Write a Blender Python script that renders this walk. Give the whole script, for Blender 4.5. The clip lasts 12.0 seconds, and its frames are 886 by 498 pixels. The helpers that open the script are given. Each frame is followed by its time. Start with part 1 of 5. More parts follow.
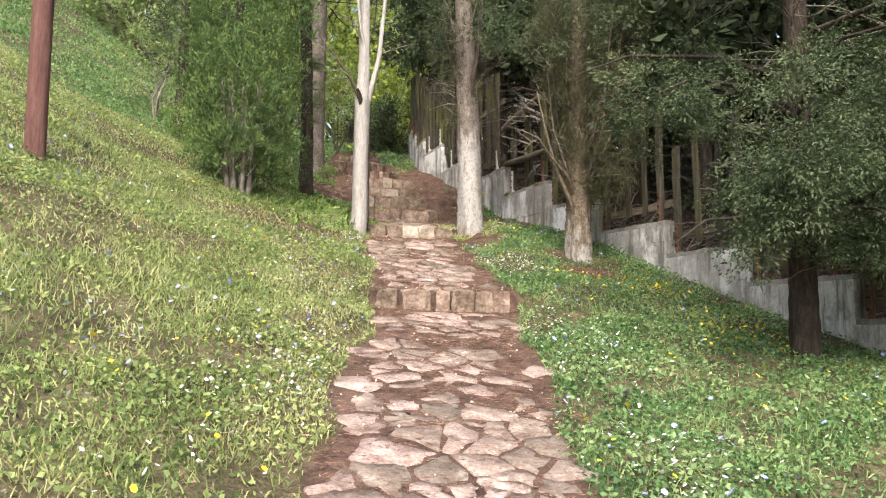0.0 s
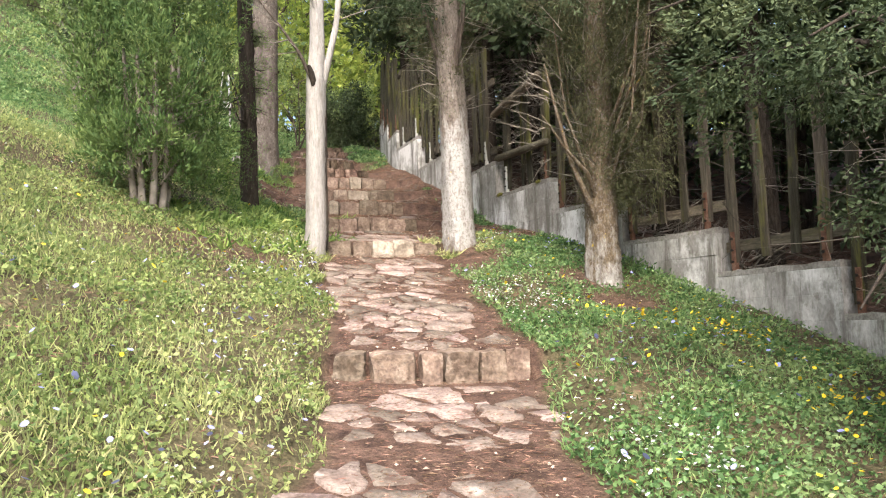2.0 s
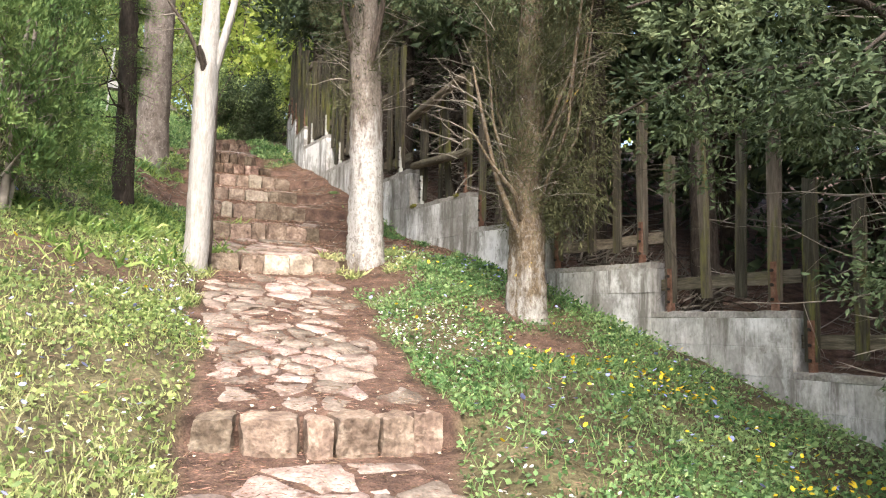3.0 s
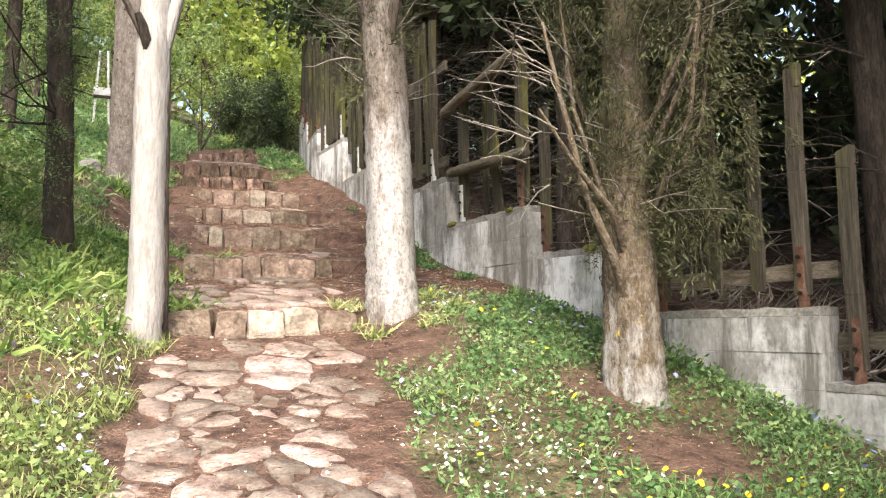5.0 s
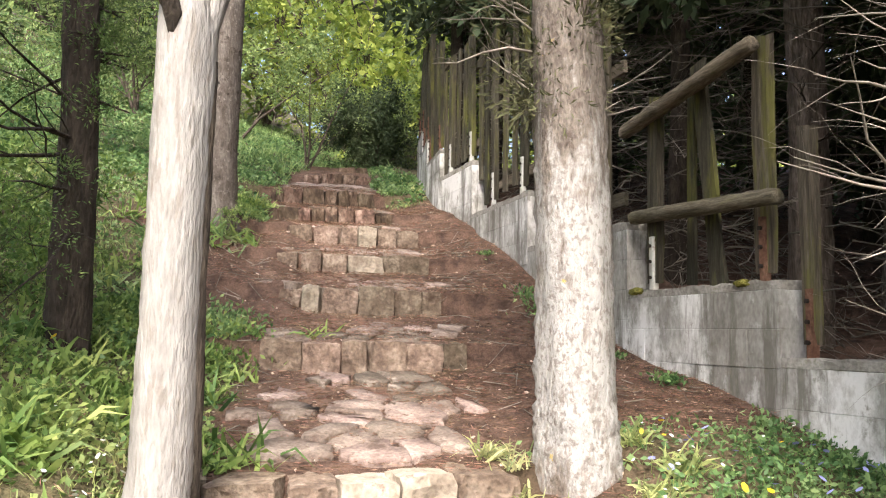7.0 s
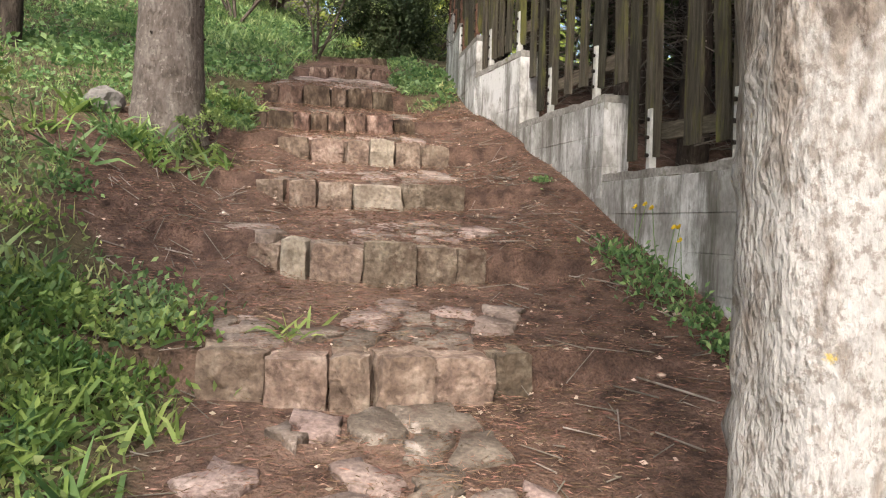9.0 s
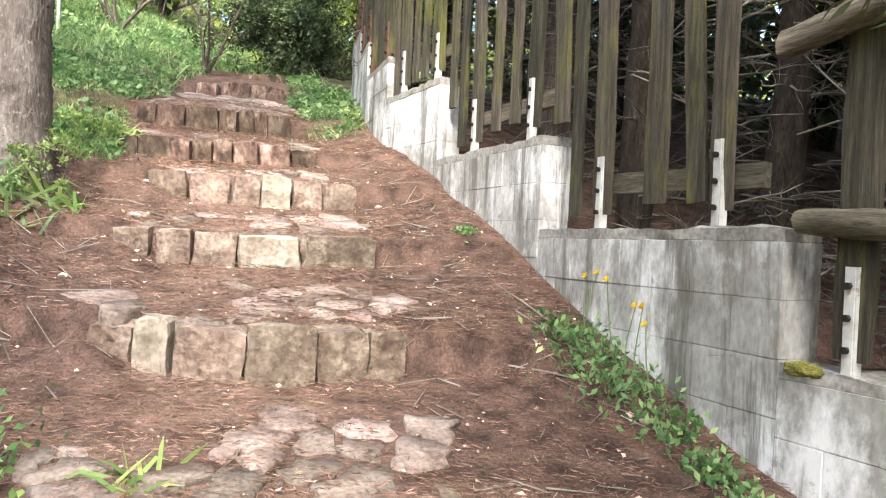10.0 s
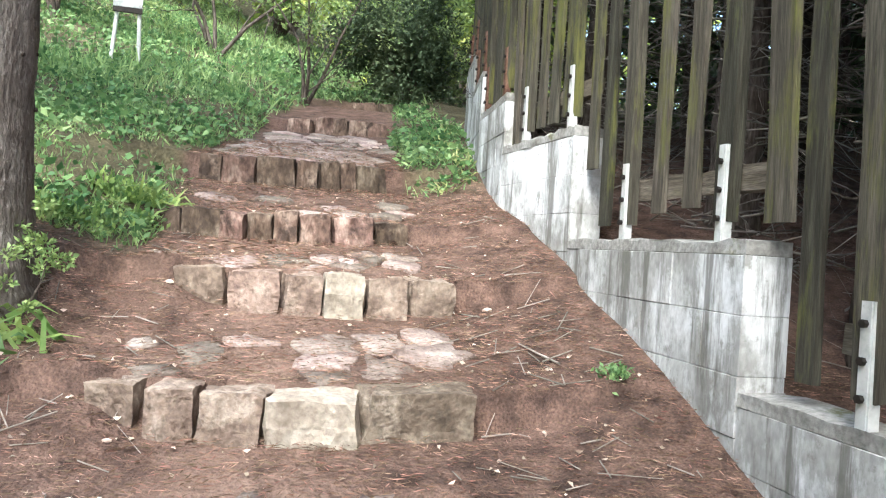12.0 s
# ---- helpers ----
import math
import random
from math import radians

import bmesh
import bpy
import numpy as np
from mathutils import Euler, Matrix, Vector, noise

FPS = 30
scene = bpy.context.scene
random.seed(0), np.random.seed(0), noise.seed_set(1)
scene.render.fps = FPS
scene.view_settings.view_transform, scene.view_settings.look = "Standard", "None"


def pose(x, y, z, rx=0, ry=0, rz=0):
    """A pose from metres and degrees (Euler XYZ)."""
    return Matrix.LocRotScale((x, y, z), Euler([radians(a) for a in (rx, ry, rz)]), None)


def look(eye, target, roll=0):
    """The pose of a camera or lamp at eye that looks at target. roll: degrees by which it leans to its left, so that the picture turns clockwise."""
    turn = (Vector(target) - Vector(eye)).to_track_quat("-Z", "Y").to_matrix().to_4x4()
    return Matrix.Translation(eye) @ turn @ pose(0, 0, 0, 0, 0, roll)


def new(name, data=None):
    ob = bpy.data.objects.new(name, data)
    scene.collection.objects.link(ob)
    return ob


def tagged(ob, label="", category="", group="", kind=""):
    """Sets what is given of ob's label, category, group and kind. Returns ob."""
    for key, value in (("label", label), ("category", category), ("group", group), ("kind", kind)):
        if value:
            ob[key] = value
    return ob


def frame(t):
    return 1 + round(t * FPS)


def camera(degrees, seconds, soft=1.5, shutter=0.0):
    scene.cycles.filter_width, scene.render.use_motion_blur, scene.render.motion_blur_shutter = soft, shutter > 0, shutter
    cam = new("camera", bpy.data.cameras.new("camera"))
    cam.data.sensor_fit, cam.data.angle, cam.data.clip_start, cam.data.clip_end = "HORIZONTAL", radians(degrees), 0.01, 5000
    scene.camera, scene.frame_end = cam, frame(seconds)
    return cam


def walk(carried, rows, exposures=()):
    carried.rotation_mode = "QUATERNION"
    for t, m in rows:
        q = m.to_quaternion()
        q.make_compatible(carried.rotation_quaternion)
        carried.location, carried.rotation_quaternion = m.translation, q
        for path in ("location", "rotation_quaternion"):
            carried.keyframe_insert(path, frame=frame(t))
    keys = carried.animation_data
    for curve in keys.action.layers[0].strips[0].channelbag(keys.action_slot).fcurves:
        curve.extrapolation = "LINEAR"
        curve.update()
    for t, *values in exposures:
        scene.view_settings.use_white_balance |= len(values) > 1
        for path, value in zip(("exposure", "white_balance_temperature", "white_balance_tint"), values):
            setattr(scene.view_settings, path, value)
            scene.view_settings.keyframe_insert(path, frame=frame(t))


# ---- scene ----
cam = camera(58.1, 12.0, soft=1.15)
METRES, EYE, TURN = 12.0, 1.4, -20.0
ROWS = [
    (0.0, 0.0, 0.0, 0.0, -0.02, 5.94, -0.22),
    (0.5, 0.0008, 0.0511, 0.0116, -1.85, 2.7, 0.11),
    (1.0, -0.0053, 0.0958, 0.0225, -3.19, 1.99, 3.37),
    (1.5, -0.0051, 0.14, 0.0315, -5.43, 3.05, 0.64),
    (2.0, -0.0051, 0.1846, 0.0434, -1.58, 5.34, 1.52),
    (2.5, -0.0031, 0.2285, 0.0513, -8.16, 4.03, -0.17),
    (3.0, 0.0003, 0.2607, 0.0664, -8.41, 5.29, -0.91),
    (5.0, 0.0106, 0.4336, 0.1043, -6.13, 5.41, 0.94),
    (5.5, 0.0069, 0.4765, 0.1144, 0.75, 7.0, 0.61),
    (6.0, 0.0019, 0.5215, 0.1251, -0.97, 6.6, -1.75),
    (6.5, 0.0036, 0.5655, 0.1395, 1.19, 7.67, -1.68),
    (7.0, -0.0081, 0.6062, 0.1559, 1.57, 6.15, -1.02),
    (7.5, -0.0102, 0.6352, 0.1621, -0.55, 4.02, -1.96),
    (9.5, -0.0268, 0.7944, 0.2002, 2.74, -0.72, -1.68),
    (10.0, -0.0303, 0.8301, 0.2093, -4.03, -0.06, -2.78),
    (10.5, -0.0342, 0.8634, 0.2205, 5.01, 3.01, -2.94),
    (11.0, -0.0408, 0.8943, 0.2346, 7.62, 4.08, -4.83),
    (11.5, -0.033, 0.9203, 0.242, 5.16, -0.67, -5.63),
    (12.0, -0.0277, 0.9536, 0.2535, 4.9, 0.02, -3.55),
]
TURNED = pose(0, 0, 0, 0, 0, TURN)
PATH = [(t, pose(0, 0, EYE, 0, 0, TURN) @ pose(METRES * x, METRES * y, METRES * z, 90 + pitch, roll, yaw)) for t, x, y, z, yaw, pitch, roll in ROWS]
PATH += [(3.2, TURNED @ look((-0.003, 3.294, 2.252), (0.210, 5.260, 2.557), 0.0)),
         (4.8, TURNED @ look((0.131, 5.001, 2.616), (0.350, 6.983, 2.775), -1.9)),
         (7.7, TURNED @ look((-0.105, 7.798, 3.426), (-0.186, 9.791, 3.560), 2.3)),
         (9.3, TURNED @ look((-0.306, 9.377, 3.745), (-0.416, 11.373, 3.674), 1.8))]
PATH.sort(key=lambda row: row[0])
walk(cam, PATH, [(0.0, 1.62, 6500, 10), (1.5, 1.65, 6500, 10), (3.0, 2.0, 6400, 9), (5.5, 2.0, 6500, 10), (6.5, 1.88, 6450, 10), (7.5, 1.88, 6400, 10), (9.5, 1.6, 6500, 10), (10.0, 2.6, 6100, 8), (10.5, 2.48, 5800, 6), (12.0, 2.36, 5600, 3)])

# ---- light: a bright hazy sky, a soft sun from behind and from the lawn's side ----
world = bpy.data.worlds.new("sky")
scene.world = world
world.use_nodes = True
wn = world.node_tree.nodes
sky = wn.new("ShaderNodeTexSky")
sky.sky_type, sky.sun_disc = "NISHITA", False
sky.sun_elevation, sky.sun_rotation, sky.dust_density, sky.air_density = radians(48.7), radians(204), 4.0, 1.0
wn["Background"].inputs["Strength"].default_value = 0.15
world.node_tree.links.new(sky.outputs["Color"], wn["Background"].inputs["Color"])
sun = new("sun", bpy.data.lights.new("sun", "SUN"))
sun.data.energy, sun.data.angle, sun.data.color = 1.75, radians(24), (1.0, 0.92, 0.8)
sun.matrix_world = look((-3.4, -7.6, 9.5), (0, 0, 0))


# ---- materials ----
def material(name, stops, scale=6.0, rough=0.85, bump=0.3, bump_scale=40.0, stretch=(1, 1, 1), vary=0.0, island=0.0, translucent=0.0,
             fine=None, metallic=0.0, distance=0.01):
    """Noise-mottled surface. stops: colours from dark to light. vary: spread of brightness from object to object; island: from piece to piece."""
    m = bpy.data.materials.new(name)
    m.use_nodes = True
    n, l = m.node_tree.nodes, m.node_tree.links
    b = n["Principled BSDF"]
    b.inputs["Roughness"].default_value, b.inputs["Metallic"].default_value = rough, metallic
    b.inputs["Specular IOR Level"].default_value = 0.25
    at = n.new("ShaderNodeTexCoord")
    mp = n.new("ShaderNodeMapping")
    mp.inputs["Scale"].default_value = stretch
    geo = n.new("ShaderNodeNewGeometry")
    l.new(geo.outputs["Position"], mp.inputs["Vector"])
    big = n.new("ShaderNodeTexNoise")
    big.inputs["Scale"].default_value, big.inputs["Detail"].default_value, big.inputs["Roughness"].default_value = scale, 6, 0.65
    l.new(mp.outputs["Vector"], big.inputs["Vector"])
    ramp = n.new("ShaderNodeValToRGB")
    e = ramp.color_ramp.elements
    while len(e) < len(stops):
        e.new(0.5)
    for i, c in enumerate(stops):
        e[i].position, e[i].color = 0.3 + 0.4 * i / max(1, len(stops) - 1), (*c, 1)
    l.new(big.outputs["Fac"], ramp.inputs["Fac"])
    colour = ramp.outputs["Color"]
    small = n.new("ShaderNodeTexNoise")
    small.inputs["Scale"].default_value, small.inputs["Detail"].default_value = bump_scale, 5
    l.new(mp.outputs["Vector"], small.inputs["Vector"])
    if fine:
        mix = n.new("ShaderNodeMixRGB")
        mix.blend_type, mix.inputs["Fac"].default_value = "MULTIPLY", fine
        fr = n.new("ShaderNodeMapRange")
        fr.inputs["From Min"].default_value, fr.inputs["From Max"].default_value = 0.3, 0.65
        l.new(small.outputs["Fac"], fr.inputs["Value"])
        l.new(colour, mix.inputs["Color1"])
        l.new(fr.outputs["Result"], mix.inputs["Color2"])
        colour = mix.outputs["Color"]
    for amount, node, socket in ((vary, "ShaderNodeObjectInfo", "Random"), (island, None, "Random Per Island")):
        if amount:
            src = n.new(node) if node else geo
            mr = n.new("ShaderNodeMapRange")
            mr.inputs["To Min"].default_value, mr.inputs["To Max"].default_value = 1 - amount, 1 + amount
            l.new(src.outputs[socket], mr.inputs["Value"])
            hsv = n.new("ShaderNodeHueSaturation")
            l.new(mr.outputs["Result"], hsv.inputs["Value"])
            hr = n.new("ShaderNodeMapRange")
            hr.inputs["To Min"].default_value, hr.inputs["To Max"].default_value = 0.5 + 0.05 * amount, 0.5 - 0.05 * amount
            l.new(src.outputs[socket], hr.inputs["Value"])
            l.new(hr.outputs["Result"], hsv.inputs["Hue"])
            l.new(colour, hsv.inputs["Color"])
            colour = hsv.outputs["Color"]
    l.new(colour, b.inputs["Base Color"])
    if bump:
        bp = n.new("ShaderNodeBump")
        bp.inputs["Strength"].default_value, bp.inputs["Distance"].default_value = bump, distance
        l.new(small.outputs["Fac"], bp.inputs["Height"])
        l.new(bp.outputs["Normal"], b.inputs["Normal"])
    if translucent:
        tr = n.new("ShaderNodeBsdfTranslucent")
        l.new(colour, tr.inputs["Color"])
        mx = n.new("ShaderNodeMixShader")
        mx.inputs["Fac"].default_value = translucent
        l.new(b.outputs["BSDF"], mx.inputs[1])
        l.new(tr.outputs["BSDF"], mx.inputs[2])
        l.new(mx.outputs["Shader"], n["Material Output"].inputs["Surface"])
    return m


def over(m, colour, low, high, scale, axis_scale=(1, 1, 1), soft=0.08, limit=None, spread=0.5):
    """Lays a second coat (paint, lichen, soil) over m where noise lies between low and high; limit (z, width): only below that height."""
    n, l = m.node_tree.nodes, m.node_tree.links
    b = n["Principled BSDF"]
    was = b.inputs["Base Color"].links[0].from_socket
    geo = n.new("ShaderNodeNewGeometry")
    mp = n.new("ShaderNodeMapping")
    mp.inputs["Scale"].default_value = axis_scale
    l.new(geo.outputs["Position"], mp.inputs["Vector"])
    tex = n.new("ShaderNodeTexNoise")
    tex.inputs["Scale"].default_value, tex.inputs["Detail"].default_value, tex.inputs["Roughness"].default_value = scale, 8, 0.7
    l.new(mp.outputs["Vector"], tex.inputs["Vector"])
    value = tex.outputs["Fac"]
    if limit:
        sep = n.new("ShaderNodeSeparateXYZ")
        l.new(geo.outputs["Position"], sep.inputs["Vector"])
        mr = n.new("ShaderNodeMapRange")
        mr.inputs["From Min"].default_value, mr.inputs["From Max"].default_value = limit[0] - limit[1], limit[0] + limit[1]
        mr.inputs["To Min"].default_value, mr.inputs["To Max"].default_value = spread, -spread
        l.new(sep.outputs["Z"], mr.inputs["Value"])
        add = n.new("ShaderNodeMath")
        add.operation = "ADD"
        l.new(value, add.inputs[0])
        l.new(mr.outputs["Result"], add.inputs[1])
        value = add.outputs[0]
    fac = n.new("ShaderNodeMapRange")
    fac.inputs["From Min"].default_value, fac.inputs["From Max"].default_value = low, low + soft
    fac.inputs["To Max"].default_value = high
    l.new(value, fac.inputs["Value"])
    mix = n.new("ShaderNodeMixRGB")
    l.new(fac.outputs["Result"], mix.inputs["Fac"])
    l.new(was, mix.inputs["Color1"])
    mix.inputs["Color2"].default_value = (*colour, 1)
    l.new(mix.outputs["Color"], b.inputs["Base Color"])
    return m


SOIL = material("soil", [(0.08, 0.042, 0.031), (0.145, 0.079, 0.057), (0.215, 0.128, 0.096)], 5, 0.95, 0.7, 55, fine=0.55, distance=0.02)
over(SOIL, (0.27, 0.17, 0.13), 0.47, 0.55, 1.1, (1, 1, 1), 0.14)
over(SOIL, (0.2, 0.12, 0.07), 0.56, 0.7, 70, (1, 1, 1))
FLAG = material("flagstone", [(0.165, 0.12, 0.1), (0.285, 0.222, 0.188), (0.43, 0.355, 0.305)], 7, 0.8, 0.7, 60, vary=0.38, fine=0.45, distance=0.012)
over(FLAG, (0.1, 0.065, 0.05), 0.54, 0.8, 6)
over(FLAG, (0.5, 0.43, 0.38), 0.6, 0.7, 3.5, soft=0.1)
RISER = material("step_stone", [(0.115, 0.08, 0.06), (0.23, 0.17, 0.13), (0.39, 0.315, 0.25)], 9, 0.85, 0.8, 45, vary=0.28, fine=0.45, distance=0.016)
over(RISER, (0.075, 0.045, 0.033), 0.58, 0.8, 7)
over(RISER, (0.5, 0.42, 0.34), 0.6, 0.7, 4, soft=0.12)
# stained upper-step stone, darkened further for the shadow on its risers
DIM = material("stained_shaded_stone", [(0.06, 0.038, 0.028), (0.15, 0.1, 0.074), (0.36, 0.275, 0.215)], 12, 0.9, 0.8, 45, stretch=(1, 1, 0.5), vary=0.4, fine=0.5, distance=0.016)
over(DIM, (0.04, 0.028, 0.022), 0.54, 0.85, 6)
PALE = material("pale_step_stone", [(0.25, 0.2, 0.155), (0.38, 0.32, 0.255), (0.48, 0.425, 0.355)], 8, 0.85, 0.7, 45, vary=0.12, fine=0.35, distance=0.014)
over(PALE, (0.16, 0.09, 0.065), 0.6, 0.75, 8)
CONCRETE = material("concrete", [(0.21, 0.2, 0.18), (0.37, 0.36, 0.34), (0.53, 0.52, 0.5)], 2.6, 0.9, 0.4, 45, stretch=(1, 1, 0.55), vary=0.1, fine=0.3)
over(CONCRETE, (0.74, 0.74, 0.74), 0.47, 0.88, 2.2, (1, 1, 0.6), 0.12)
over(CONCRETE, (0.12, 0.112, 0.095), 0.52, 0.8, 4.2, (1.8, 1.8, 0.17), 0.09)
over(CONCRETE, (0.2, 0.19, 0.16), 0.6, 0.7, 7, (1, 1, 0.8), 0.06)
over(CONCRETE, (0.16, 0.15, 0.12), 0.58, 0.6, 14, (1, 1, 1), 0.1)
WALL_TOP = material("wall_top", [(0.17, 0.16, 0.14), (0.32, 0.305, 0.28), (0.5, 0.485, 0.46)], 4, 0.95, 0.6, 50, fine=0.4)
over(WALL_TOP, (0.11, 0.11, 0.03), 0.58, 0.8, 4)
WOOD = material("weathered_wood", [(0.036, 0.031, 0.022), (0.074, 0.065, 0.048), (0.135, 0.121, 0.092)], 10, 0.9, 0.8, 60, stretch=(4, 4, 0.25), vary=0.4, fine=0.45, distance=0.006)
over(WOOD, (0.12, 0.12, 0.03), 0.52, 0.8, 3, (2.4, 2.4, 0.45), 0.12)
RAIL = material("rail_wood", [(0.06, 0.05, 0.036), (0.14, 0.12, 0.088), (0.24, 0.21, 0.16)], 10, 0.9, 0.6, 60, stretch=(4, 0.3, 4), vary=0.25, fine=0.5, distance=0.008)
over(RAIL, (0.13, 0.13, 0.05), 0.55, 0.6, 5, (2, 0.6, 2), 0.15)
STEEL = material("painted_steel", [(0.33, 0.33, 0.32), (0.5, 0.5, 0.48), (0.62, 0.62, 0.6)], 12, 0.55, 0.15, 60, metallic=0.1)
over(STEEL, (0.16, 0.07, 0.035), 0.6, 0.8, 9)
RUST = material("rusted_steel", [(0.08, 0.04, 0.028), (0.15, 0.075, 0.05), (0.24, 0.15, 0.11)], 14, 0.85, 0.4, 60, fine=0.3)
BOLT = material("bolt_steel", [(0.02, 0.018, 0.016), (0.05, 0.04, 0.035)], 30, 0.6, 0.1, 60, metallic=0.5)
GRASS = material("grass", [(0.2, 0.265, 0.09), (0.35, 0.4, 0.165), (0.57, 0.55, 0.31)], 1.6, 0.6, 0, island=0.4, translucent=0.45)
MEADOW = material("meadow_blade", [(0.13, 0.225, 0.08), (0.25, 0.365, 0.14), (0.42, 0.5, 0.25)], 1.6, 0.6, 0, island=0.4, translucent=0.45)
# lush herb green, kept darker partly to carry the right bank's tree shade
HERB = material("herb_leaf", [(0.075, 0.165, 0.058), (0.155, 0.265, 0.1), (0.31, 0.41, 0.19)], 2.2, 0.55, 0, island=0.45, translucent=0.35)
LAWNLEAF = material("lawn_leaf", [(0.13, 0.2, 0.065), (0.235, 0.315, 0.11), (0.4, 0.44, 0.19)], 1.8, 0.6, 0, island=0.45, translucent=0.4)
WEEDLEAF = material("weed_leaf", [(0.1, 0.19, 0.05), (0.2, 0.3, 0.085), (0.36, 0.42, 0.16)], 2.2, 0.55, 0, island=0.45, translucent=0.4)
MOSS = material("moss", [(0.1, 0.1, 0.02), (0.19, 0.18, 0.04), (0.3, 0.27, 0.07)], 30, 0.95, 0.8, 90, fine=0.5)
DRY = material("dry_litter", [(0.09, 0.05, 0.033), (0.19, 0.115, 0.075), (0.36, 0.26, 0.18)], 5, 0.9, 0, island=0.6)
CHIP = material("pale_chip", [(0.25, 0.18, 0.13), (0.45, 0.36, 0.28), (0.6, 0.52, 0.43)], 5, 0.9, 0, island=0.4)
WHITE = material("white_petal", [(0.75, 0.76, 0.74), (0.85, 0.85, 0.82)], 9, 0.6, 0, translucent=0.2)
YELLOW = material("yellow_petal", [(0.75, 0.5, 0.02), (0.85, 0.65, 0.05)], 9, 0.6, 0, translucent=0.2)
BLUE = material("blue_petal", [(0.25, 0.27, 0.6), (0.4, 0.42, 0.75)], 9, 0.6, 0, translucent=0.2)
CYPRESS = material("cypress_spray", [(0.045, 0.09, 0.026), (0.1, 0.165, 0.05), (0.19, 0.26, 0.085)], 3.5, 0.7, 0, island=0.3, translucent=0.2)
CONIFER = material("conifer_spray", [(0.032, 0.05, 0.025), (0.068, 0.098, 0.047), (0.15, 0.185, 0.092)], 2.0, 0.7, 0, island=0.3, translucent=0.2)
DULL = material("dull_spray", [(0.055, 0.055, 0.026), (0.09, 0.095, 0.045), (0.14, 0.14, 0.07)], 2.0, 0.8, 0, island=0.3, translucent=0.15)
FRESH = material("fresh_leaf", [(0.16, 0.24, 0.05), (0.31, 0.385, 0.085), (0.52, 0.55, 0.16)], 0.9, 0.6, 0, island=0.3, translucent=0.5)
SHRUB = material("shrub_leaf", [(0.11, 0.17, 0.055), (0.21, 0.29, 0.1), (0.36, 0.43, 0.19)], 1.2, 0.6, 0, island=0.35, translucent=0.35)
BARK = material("bark", [(0.06, 0.045, 0.036), (0.12, 0.095, 0.078), (0.2, 0.165, 0.14)], 9, 0.95, 0.9, 35, stretch=(2.2, 2.2, 0.5), fine=0.5, distance=0.02)
DARKBARK = material("dark_bark", [(0.025, 0.02, 0.016), (0.055, 0.043, 0.034), (0.1, 0.08, 0.062)], 9, 0.95, 0.9, 35, stretch=(2.2, 2.2, 0.6), fine=0.5, distance=0.02)
TWIG = material("dead_twig", [(0.1, 0.088, 0.074), (0.2, 0.176, 0.148), (0.34, 0.305, 0.262)], 6, 0.9, 0, island=0.4)
GREYBARK = material("grey_bark", [(0.085, 0.068, 0.058), (0.15, 0.126, 0.11), (0.23, 0.202, 0.182)], 7, 0.95, 0.8, 30, stretch=(2, 2, 0.8), fine=0.4, distance=0.015)
over(GREYBARK, (0.05, 0.038, 0.03), 0.57, 0.8, 11, (1, 1, 1.5))
ROCK = material("rock", [(0.12, 0.11, 0.1), (0.22, 0.205, 0.19), (0.34, 0.325, 0.3)], 6, 0.9, 0.7, 30, fine=0.3, distance=0.02)


def limed(name, top, base, low=0.52, spread=0.1, white=(0.43, 0.42, 0.41)):
    """Flaky bark with worn lime wash up to a ragged height and lichen patches."""
    m = material(name, base, 16, 0.95, 1.0, 55, stretch=(1.4, 1.4, 0.6), fine=0.5, distance=0.012)
    over(m, (0.06, 0.046, 0.036), 0.57, 0.85, 22, (1.6, 1.6, 0.22), 0.08)
    over(m, white, low, 0.82, 10, (1.5, 1.5, 0.5), 0.16, (top, 0.4), spread)
    over(m, (0.2, 0.175, 0.155), 0.52, 0.8, 42, (1.0, 1.0, 0.85), 0.07)
    over(m, (0.13, 0.105, 0.088), 0.58, 0.75, 13, (1.7, 1.7, 0.25), 0.08)
    over(m, (0.5, 0.36, 0.07), 0.645, 0.85, 6.5, soft=0.04)
    return m


LIMED_SLIM = material("limed_slim", [(0.3, 0.28, 0.262), (0.37, 0.35, 0.333), (0.43, 0.412, 0.395)], 9, 0.9, 1.0, 40, stretch=(2, 2, 0.5), fine=0.25, distance=0.01)
over(LIMED_SLIM, (0.22, 0.19, 0.165), 0.54, 0.6, 24, (1.6, 1.6, 0.25), 0.06)
over(LIMED_SLIM, (0.2, 0.155, 0.13), 0.62, 0.75, 12, (2.0, 2.0, 0.3), 0.06)
LIMED_BIG = limed("limed_big", 4.1, [(0.12, 0.095, 0.08), (0.21, 0.175, 0.15), (0.32, 0.28, 0.245)], 0.47, 0.13)
over(LIMED_BIG, (0.17, 0.135, 0.11), 0.56, 0.8, 9, (1.5, 1.5, 0.5), 0.14, (2.85, 0.3), 0.16)
over(LIMED_BIG, (0.3, 0.27, 0.245), 0.6, 0.7, 35, (1, 1, 0.8), 0.06)
LIMED_LOW = limed("limed_low", 2.75, [(0.075, 0.055, 0.036), (0.15, 0.112, 0.072), (0.25, 0.2, 0.135)], 0.53, 0.12, (0.4, 0.39, 0.37))
over(GREYBARK, (0.3, 0.27, 0.245), 0.56, 0.6, 38, (1, 1, 0.7), 0.08)
over(GREYBARK, (0.07, 0.055, 0.045), 0.6, 0.8, 30, (1, 1, 1.6), 0.06)
POLE = material("pole_wood", [(0.075, 0.035, 0.03), (0.13, 0.062, 0.052), (0.18, 0.1, 0.085)], 6, 0.85, 0.4, 50, stretch=(3, 3, 0.3), fine=0.35)


# ---- helpers for meshes ----
rng = np.random.default_rng(7)


